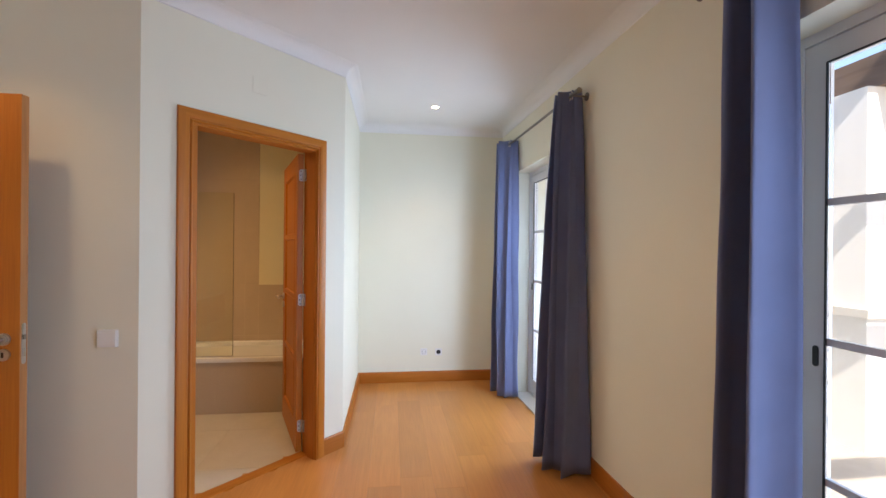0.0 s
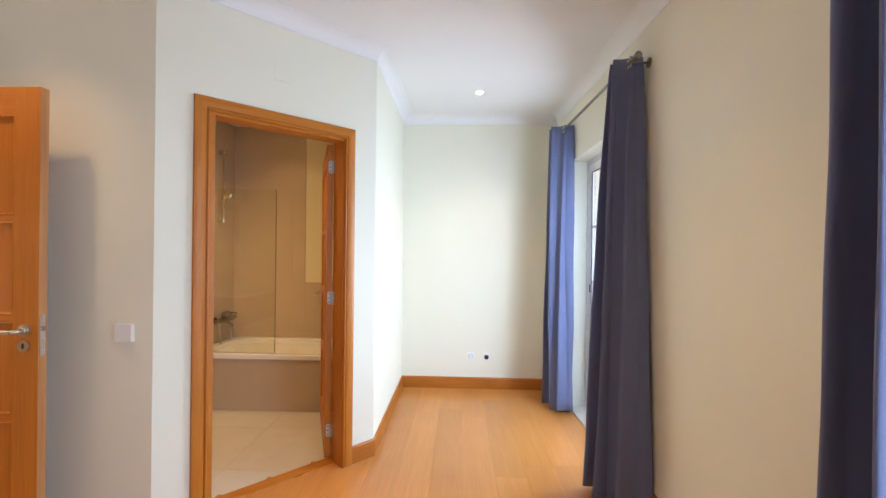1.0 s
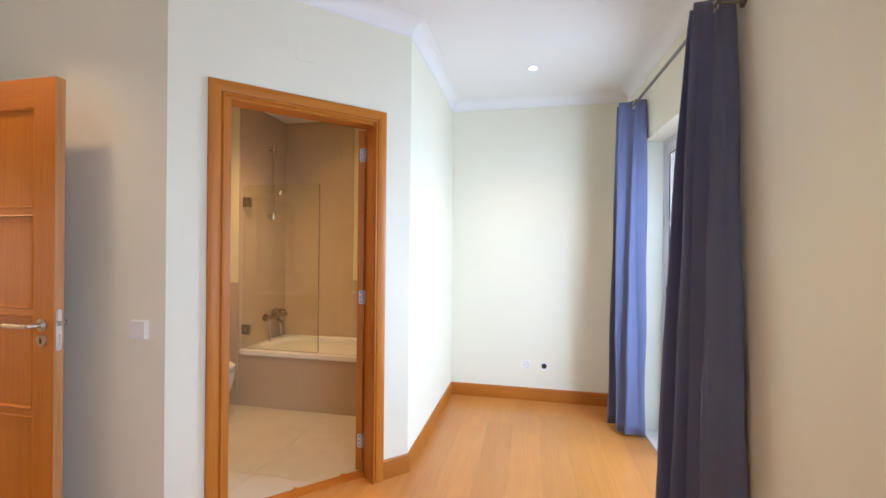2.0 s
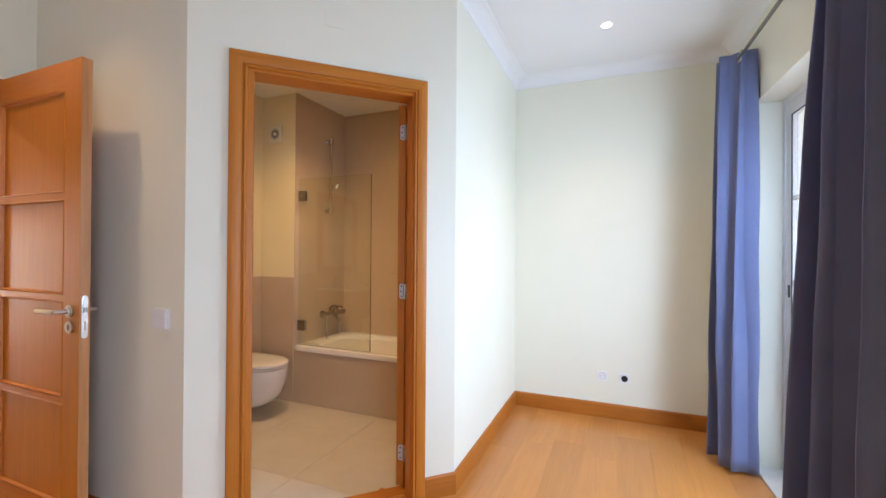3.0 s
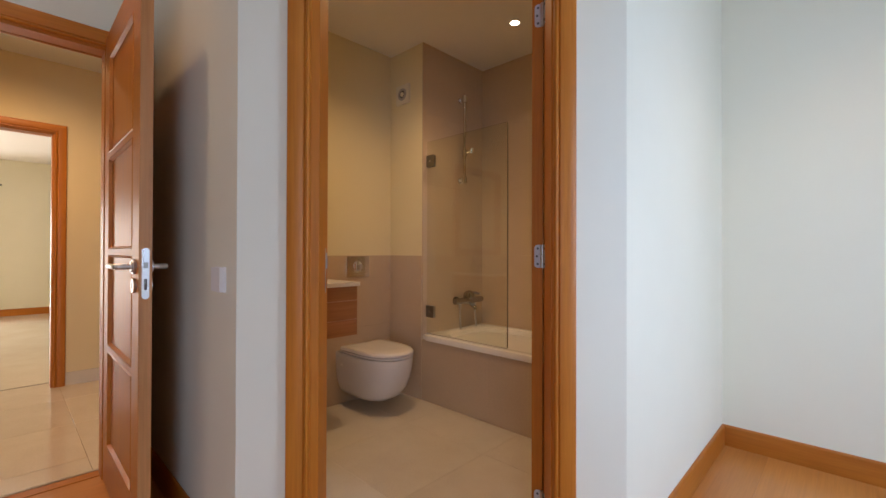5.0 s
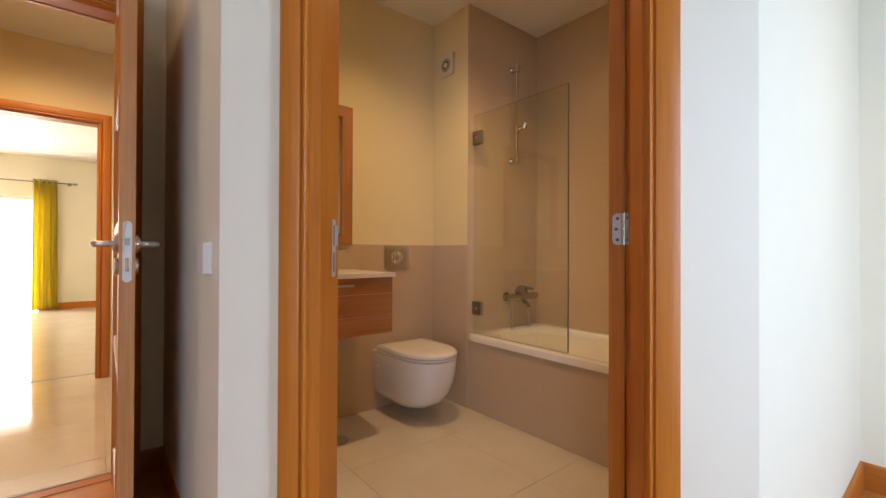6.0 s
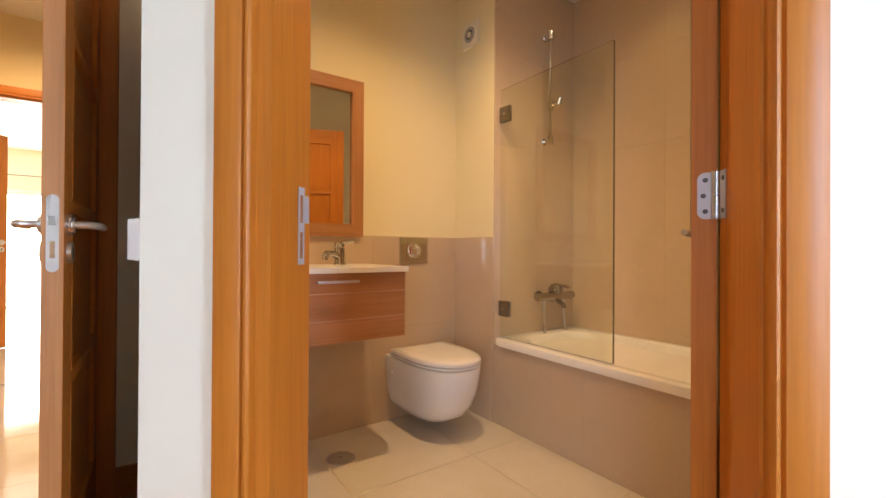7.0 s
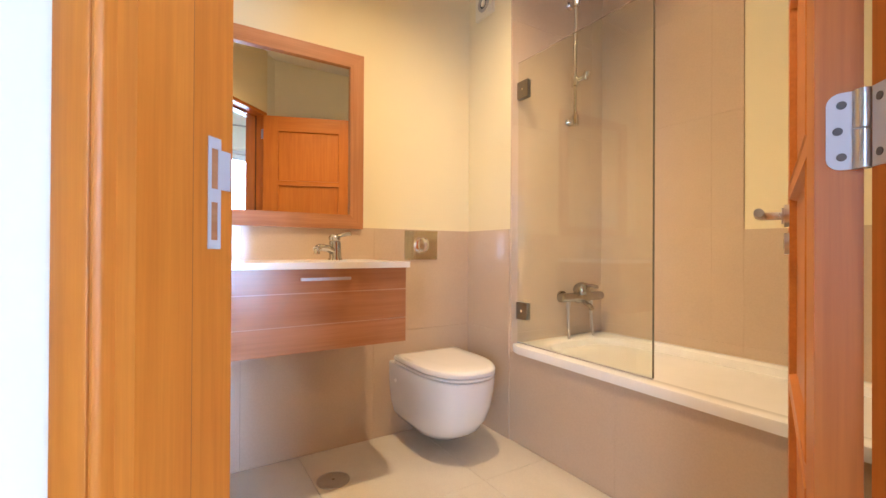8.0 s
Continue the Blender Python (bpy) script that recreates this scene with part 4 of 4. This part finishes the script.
t = thing("basin_tap", pose(FLUSH + 0.10, 2.805, 0.866, 0, 0, -55) @ Matrix.Scale(1.1, 4), "chrome single-lever basin mixer tap", "tap")
bm = bmesh.new()
loft(bm, [circle((0, 0, 0), 0.029, 24), circle((0, 0, 0.004), 0.029, 24), circle((0, 0, 0.010), 0.025, 24), circle((0.002, 0, 0.060), 0.024, 24), circle((0.004, 0, 0.074), 0.024, 24), circle((0.005, 0, 0.078), 0.020, 24)])
part("body", bm, DARKCHROME, t, smooth=True)
bm = bmesh.new()
tube(bm, smooth_curve([(0.0, 0, 0.030), (0.05, 0, 0.046), (0.095, 0, 0.050), (0.118, 0, 0.040)]), 0.0145, 14)
rod(bm, (0.112, 0, 0.044), (0.114, 0, 0.024), 0.012, 14)
part("spout", bm, DARKCHROME, t, smooth=True)
bm = bmesh.new()
loft(bm, [circle((0.004, 0, 0.080), 0.023, 24), circle((0.006, 0, 0.092), 0.024, 24), circle((0.010, 0, 0.102), 0.015, 24)])
tube(bm, smooth_curve([(0.0, 0, 0.094), (-0.008, 0.03, 0.102), (-0.018, 0.065, 0.108)]), 0.0085, 10)
part("lever", bm, DARKCHROME, t, smooth=True)

# mirror
M0, M1, MZ0, MZ1, F = 2.27, 2.965, 1.012, 1.852, 0.066
t = thing("wall_mirror", pose(FLUSH, 0, 0), "rectangular mirror in a flat wooden frame above the vanity", "mirror")
for z0, z1, up in ((MZ0, MZ0 + F, True), (MZ1 - F, MZ1, False)):
    bm = bmesh.new()
    k = (F, 0) if up else (0, F)
    ring = [(M0 + k[1], z0), (M1 - k[1], z0), (M1 - k[0], z1), (M0 + k[0], z1)]
    loft(bm, [[(0.0, y, z) for y, z in ring], [(0.026, y, z) for y, z in ring]])
    part("frame_rail", bm, MIRROR_WOOD_Y, t, bevel=0.0025)
for y0, y1, left in ((M0, M0 + F, True), (M1 - F, M1, False)):
    bm = bmesh.new()
    ring = [(y0, MZ0), (y1, MZ0 + F), (y1, MZ1 - F), (y0, MZ1)] if left else [(y0, MZ0 + F), (y1, MZ0), (y1, MZ1), (y0, MZ1 - F)]
    loft(bm, [[(0.0, y, z) for y, z in ring], [(0.026, y, z) for y, z in ring]])
    part("frame_stile", bm, MIRROR_WOOD_Z, t, bevel=0.0025)
part("glass", boxes((0.004, 0.010, M0 + 0.02, M1 - 0.02, MZ0 + 0.02, MZ1 - 0.02)), MIRROR, t, "silvered mirror glass")

t = thing("extractor_vent", pose(-2.154, RETURN, 2.245), "small square ivory extractor vent high on the wall", "vent")
part("plate", boxes((-0.072, 0.072, -0.018, 0, -0.072, 0.072)), IVORY, t, bevel=0.006)
bm = bmesh.new()
loft(bm, [circle((0, -0.018, 0), 0.046, 28, 1), circle((0, -0.024, 0), 0.044, 28, 1), circle((0, -0.024, 0), 0.030, 28, 1), circle((0, -0.012, 0), 0.028, 28, 1)], caps=False)
part("grille_ring", bm, GREYPLASTIC, t, smooth=True)
bm = bmesh.new()
rod(bm, (0, -0.0195, 0), (0, -0.0185, 0), 0.029, 24)
part("opening", bm, BLACK, t)
bm = bmesh.new()
rod(bm, (0, -0.024, 0), (0, -0.019, 0), 0.018, 24)
part("cap", bm, IVORY, t)

t = thing("floor_drain", pose(-2.03, 2.745, BATH_FLOOR), "round brushed steel floor drain cover", "drain")
bm = bmesh.new()
loft(bm, [circle((0, 0, 0), 0.066, 32), circle((0, 0, 0.003), 0.065, 32), circle((0, 0, 0.004), 0.058, 32), circle((0, 0, 0.003), 0.054, 32), circle((0, 0, 0.0045), 0.05, 32), circle((0, 0, 0.005), 0.01, 32)])
part("cover", bm, SATIN, t, smooth=True)
bm = bmesh.new()
rod(bm, (0.0, 0, 0.0045), (0.0, 0, 0.006), 0.006, 12)
part("screw", bm, DARKSTEEL, t)

# ---------------------------------------------------------------- hall and far room
structure("floor_hall", boxes((-9.6, ENTRY - 0.15, -3.0, 4.2, -0.12, -0.006)), GROUT, "screed under the hall tiles", "floor")
structure("wall_hall_west", boxes((HW - 0.15, HW, 1.80, 4.2, -0.1, HALL_CEIL), (HW - 0.15, HW, -3.0, 0.92, -0.1, HALL_CEIL), (HW - 0.15, HW, 0.92, 1.80, 1.975, HALL_CEIL)), OCHRE, "ochre-toned hall wall with the doorway of the far room", "wall")
structure("wall_hall_east", boxes((ENTRY - 0.14, ENTRY - 0.131, 1.92, 4.2, -0.1, HALL_CEIL + 0.2)), OCHRE, "ochre-toned hall wall", "wall")
structure("wall_hall_ends", boxes((-9.6, ENTRY - 0.15, 4.2, 4.35, -0.1, 2.8), (-9.6, ENTRY - 0.15, -3.15, -3.0, -0.1, 2.8)), CREAM, "cream end walls of the hall and far room", "wall")
structure("ceiling_hall", boxes((-9.6, ENTRY - 0.132, -3.15, 4.35, HALL_CEIL, HALL_CEIL + 0.15)), CEIL, "white ceiling of the hall and far room", "ceiling")
FW = -9.4
structure("wall_far_room", boxes((FW - 0.2, FW, 1.13, 4.2, -0.1, HALL_CEIL), (FW - 0.2, FW, -3.0, -1.6, -0.1, HALL_CEIL), (FW - 0.2, FW, -1.6, 1.13, 1.85, HALL_CEIL)), CREAM, "cream far room wall with a wide window", "wall")
door_frame("door_frame_hall", pose(HW, 0, 0, 0, 0, 90), 0.945, 1.765, 0.15, 0.10, 1.955, 0.875, 1.835, 0.068, "honey veneer door lining and casing across the hall")
panel_door("door_3", pose(-5.05, 0.42, 0, 0, 0, 147), 0.90, 2.0, "honey veneered door standing open in the far room", hinges=False)
t = tagged(thing("window_3", pose(FW - 0.1, 0, 0), "wide bright white window of the far room", "window"), kind="structure")
for a, b in ((-1.6, -1.54), (-0.35, -0.29), (1.07, 1.13)):
    part("window_frame", boxes((-0.03, 0.03, a, b, 0.0, 1.85)), ALU, t, bevel=0.004)
part("window_frame", boxes((-0.03, 0.03, -1.54, 1.07, 1.79, 1.85)), ALU, t)
p = part("pane", boxes((-0.003, 0.003, -1.54, 1.07, 0.0, 1.79)), GLASS, t)
p.visible_shadow = False
curtain("curtain", (0.93, 1.22), (0.93, 1.24), 4, 0.06, 0.07, 11, "long yellow-green ring-top curtain beside the far window", 0, 0.01, 0.02, YELLOW, FW + 0.09, 2.08, Matrix())
curtain_rod("curtain_rod", -1.7, 1.42, "thin steel curtain rod over the far window", FW + 0.09, 2.08, Matrix(), FW)
skirting("baseboard_far_room", (FW, 1.0), (FW, 4.2), (1, 0), WOOD_Y, SK)
bm = boxes((HW, HW + 0.010, 1.836, 4.2, 0, 0.10))
structure("baseboard_hall", bm, HALLTILE, "polished beige stone skirting in the hall", "baseboard", bevel=0.002)

# ---------------------------------------------------------------- terrace
structure("ground", boxes((1.6, 60, -60, 60, -0.5, -0.06)), TERRACE, "sunlit beige terrace and ground outside", "ground")
structure("wall_terrace", boxes((1.61, 3.9, 4.6, 4.85, -0.06, 2.6), (3.78, 4.02, 3.25, 4.6, -0.06, 0.92)), WHITEWALL, "white rendered terrace wall and parapet", "wall")
t = thing("terrace_pillar", pose(3.90, 2.86, -0.06), "white rendered masonry terrace pillar on a pedestal", "pillar")
part("pedestal", boxes((-0.39, 0.39, -0.39, 0.39, 0, 0.98)), WHITEWALL, t, bevel=0.012)
part("pedestal_cap", boxes((-0.43, 0.43, -0.43, 0.43, 0.98, 1.04)), MARBLE, t, "pale stone capping", bevel=0.008)
part("shaft", boxes((-0.36, 0.36, -0.36, 0.36, 1.04, 2.66)), WHITEWALL, t, bevel=0.012)
t = thing("pergola", pose(3.82, 2.4, 2.60), "brown weathered timber porch beams over the terrace", "pergola")
part("beam", boxes((-0.21, -0.03, -4.5, 2.2, 0.0, 0.24)), BEAM, t, bevel=0.008)
for i in range(7):
    part("rafter", boxes((-2.0, 0.45, -4.2 + i * 1.0, -4.1 + i * 1.0, 0.24, 0.38)), BEAM, t, bevel=0.006)
t = thing("terrace_railing", pose(3.86, 2.47, -0.06), "dark grey metal railing on the terrace edge", "railing")
for z in (0.37, 0.65, 0.935):
    bm = bmesh.new()
    rod(bm, (0, -4.5, z), (0, 0, z), 0.022)
    part("bar", bm, DARKSTEEL, t, smooth=True)
for i in range(4):
    bm = bmesh.new()
    rod(bm, (0, -1.5 * i - 0.02, 0), (0, -1.5 * i - 0.02, 0.97), 0.018)
    part("post", bm, DARKSTEEL, t, smooth=True)



def shrub(name, at, width, height, seed, label):
    """A rounded garden bush: forked stems under a loose crown of small leaves."""
    rng = random.Random(seed)
    t = thing(name, pose(*at), label, "shrub")
    tips = []
    for i in range(6):
        a = i * 1.05 + rng.uniform(-0.3, 0.3)
        tip = (0.5 * width * math.cos(a), 0.5 * width * math.sin(a), height * rng.uniform(0.45, 0.75))
        bm = bmesh.new()
        rod(bm, (0.05 * math.cos(a), 0.05 * math.sin(a), 0), tip, 0.035, 8, 0.012)
        part("stem", bm, BEAM, t, smooth=True)
        tips += [tip, (tip[0] * 0.4, tip[1] * 0.4, height * 0.8)]
    verts, faces = [], []
    for i in range(2600):
        c = Vector(rng.choice(tips)) + Vector((rng.gauss(0, 0.2 * width), rng.gauss(0, 0.2 * width), rng.gauss(0, 0.16 * height)))
        c.z = max(c.z, 0.06)
        q = Matrix.Rotation(rng.uniform(0, 6.3), 3, "Z") @ Matrix.Rotation(rng.uniform(-1.2, 1.2), 3, "X")
        n0 = len(verts)
        verts += [c + q @ Vector(v) for v in ((0, -0.06, 0), (0.03, 0, 0.008), (0, 0.07, 0), (-0.03, 0, 0.008))]
        faces.append((n0, n0 + 1, n0 + 2, n0 + 3))
    me = bpy.data.meshes.new("crown")
    me.from_pydata(verts, [], faces)
    me.materials.append(LEAF)
    crown = new("crown", me)
    crown.parent = t
    tagged(crown, "loose green leaves", kind="stuff")


shrub("garden_shrub", (9.6, 6.0, -0.06), 2.4, 2.3, 21, "sunlit green garden shrub beyond the terrace")

# ---------------------------------------------------------------- planks and tiles, piece by piece
PIECES = {}


def piece(name, w, h, thick, material, parent, m, chamfer=0.00025):
    """A slab 0..w by 0..h by 0..thick; alike slabs share their mesh."""
    key = (name, round(w, 3), round(h, 3), round(thick, 4), material.name)
    if key not in PIECES:
        c = chamfer
        rings = [[(0, 0, 0), (w, 0, 0), (w, h, 0), (0, h, 0)], [(0, 0, thick - c), (w, 0, thick - c), (w, h, thick - c), (0, h, thick - c)],
                 [(c, c, thick), (w - c, c, thick), (w - c, h - c, thick), (c, h - c, thick)]]
        bm = bmesh.new()
        loft(bm, rings)
        bmesh.ops.recalc_face_normals(bm, faces=bm.faces)
        me = bpy.data.meshes.new(name)
        bm.to_mesh(me)
        bm.free()
        me.materials.append(material)
        PIECES[key] = me
    ob = new(name, PIECES[key])
    ob.parent = parent
    ob.matrix_basis = m
    return ob


def tiling(name, origin, u, v, width, height, tw, th, material, parent, thick=0.008, joint=0.0005, u0=0.0, v0=0.0, keep=None):
    """Tiles a rectangle from origin along u and v; the last ones are cut."""
    u, v = Vector(u), Vector(v)
    w = u.cross(v)
    rot = Matrix((u, v, w)).transposed().to_4x4()
    a = u0
    while a < width - 1e-4:
        a_hi = min(a + tw, width)
        b = v0
        while b < height - 1e-4:
            b_hi = min(b + th, height)
            al, bl = max(a, 0), max(b, 0)
            if a_hi - al > 0.012 and b_hi - bl > 0.012:
                p = Vector(origin) + u * (al + joint / 2) + v * (bl + joint / 2)
                c = Vector(origin) + u * (al + a_hi) / 2 + v * (bl + b_hi) / 2
                if keep is None or keep(c):
                    piece(name, a_hi - al - joint, b_hi - bl - joint, thick, material, parent, Matrix.Translation(p) @ rot)
            b += th
        a += tw


ob = bpy.data.objects
zf = BATH_FLOOR
# dado of the basin wall, return wall, back of the tub
tiling("tile", (FLUSH, LEFT_WALL + 0.12, zf), (0, 1, 0), (0, 0, 1), RETURN - LEFT_WALL - 0.12, 1.02 - zf, 0.60, 0.5225, WALLTILE, ob["wall_bath_west"], u0=-0.285)
tiling("tile", (FLUSH + 0.008, RETURN, zf), (1, 0, 0), (0, 0, 1), TUB_END - FLUSH - 0.008, 1.02 - zf, 0.60, 0.5225, WALLTILE, ob["wall_bath_return"])
tiling("tile", (TUB_END, RETURN, 0.40), (0, 1, 0), (0, 0, 1), TUB_BACK - RETURN, BATH_CEILING - 0.40, 0.60, 0.5225, WALLTILE, ob["wall_bath_return"], v0=-0.4225)
tiling("tile", (TUB_END + 0.008, TUB_BACK, 0.40), (1, 0, 0), (0, 0, 1), 0.732, BATH_CEILING - 0.40, 0.60, 0.5225, WALLTILE, ob["wall_bath_north"], v0=-0.4225)
tiling("tile", (TUB_END + 0.740, TUB_BACK, 0.40), (1, 0, 0), (0, 0, 1), 0.88, 0.61, 0.60, 0.5225, WALLTILE, ob["wall_bath_north"], v0=-0.4225, u0=-0.14)
panel = structure("wall_tub_panel", boxes((TUB_END, ALCOVE - 0.12, RETURN + 0.008, RETURN + 0.05, -0.1, 0.412)), GROUT, "backing of the tiled bath panel", "bath panel")
tiling("tile", (TUB_END, RETURN + 0.008, zf), (1, 0, 0), (0, 0, 1), ALCOVE - 0.12 - TUB_END, 0.412 - zf, 0.60, 0.60, WALLTILE, panel)
# bathroom floor
tiling("tile", (FLUSH + 0.008, LEFT_WALL + 0.12, zf - 0.008), (1, 0, 0), (0, 1, 0), ALCOVE - 0.12 - FLUSH, RETURN - LEFT_WALL - 0.12, 0.60, 0.60, FLOORTILE, ob["floor_bath"], joint=0.0018, u0=-0.008, v0=-0.045,
       keep=lambda c: c.y - c.x > 2.6)
# hall
tiling("tile", (-4.30, -0.6, -0.008), (1, 0, 0), (0, 1, 0), 1.975, 3.6, 0.60, 0.60, HALLTILE, ob["floor_hall"], joint=0.003)
tiling("tile", (-2.325, E0, -0.008), (1, 0, 0), (0, 1, 0), 0.075, E1 - E0, 0.60, 0.60, HALLTILE, ob["floor_hall"], joint=0.003)
structure("floor_far_room", boxes((FW, -4.30, -3.0, 4.2, -0.006, 0.0)), HALLTILE, "pale glossy floor of the far room", "floor")
# bedroom planks, running towards the alcove
PW, PL = 0.192, 1.285
rng = random.Random(4)
x = -2.31
while x < 1.62:
    y = SOUTH - rng.uniform(0.0, PL)
    while y < NORTH + 0.05:
        lo, hi = max(y, SOUTH), min(y + PL, NORTH)
        if hi - lo > 0.03:
            # boards under the bathroom are left out; those crossing its slanted wall are cut back
            top = hi
            if x + PW < ALCOVE + 0.25:
                limit = min(x + 0.03 + 3.30, NORTH) if x > -1.15 else LEFT_WALL + 0.03
                if x + PW * 0.5 > ALCOVE - 0.02:
                    limit = NORTH
                top = min(hi, limit)
            if top - lo > 0.03:
                piece("plank", PW - 0.0004, top - lo - 0.0004, 0.008, PLANK, ob["floor"], Matrix.Translation((x, lo, -0.008)), 0.0002)
        y += PL
    x += PW
part("threshold", boxes((-0.373, 0.376, 0.085, 0.160, -0.03, 0.004)), WOOD_X, ob["door_frame_bath"], "honey wood threshold strip", bevel=0.002)
part("threshold", boxes((0.945, 1.765, 0.17, 0.178, -0.006, 0.003)), DARKSTEEL, ob["door_frame_hall"], "thin dark floor joint strip")
part("threshold", boxes((E0, E1, 0.05, 0.11, -0.02, 0.004)), WOOD_X, ob["door_frame_entry"], "honey wood threshold strip", bevel=0.002)
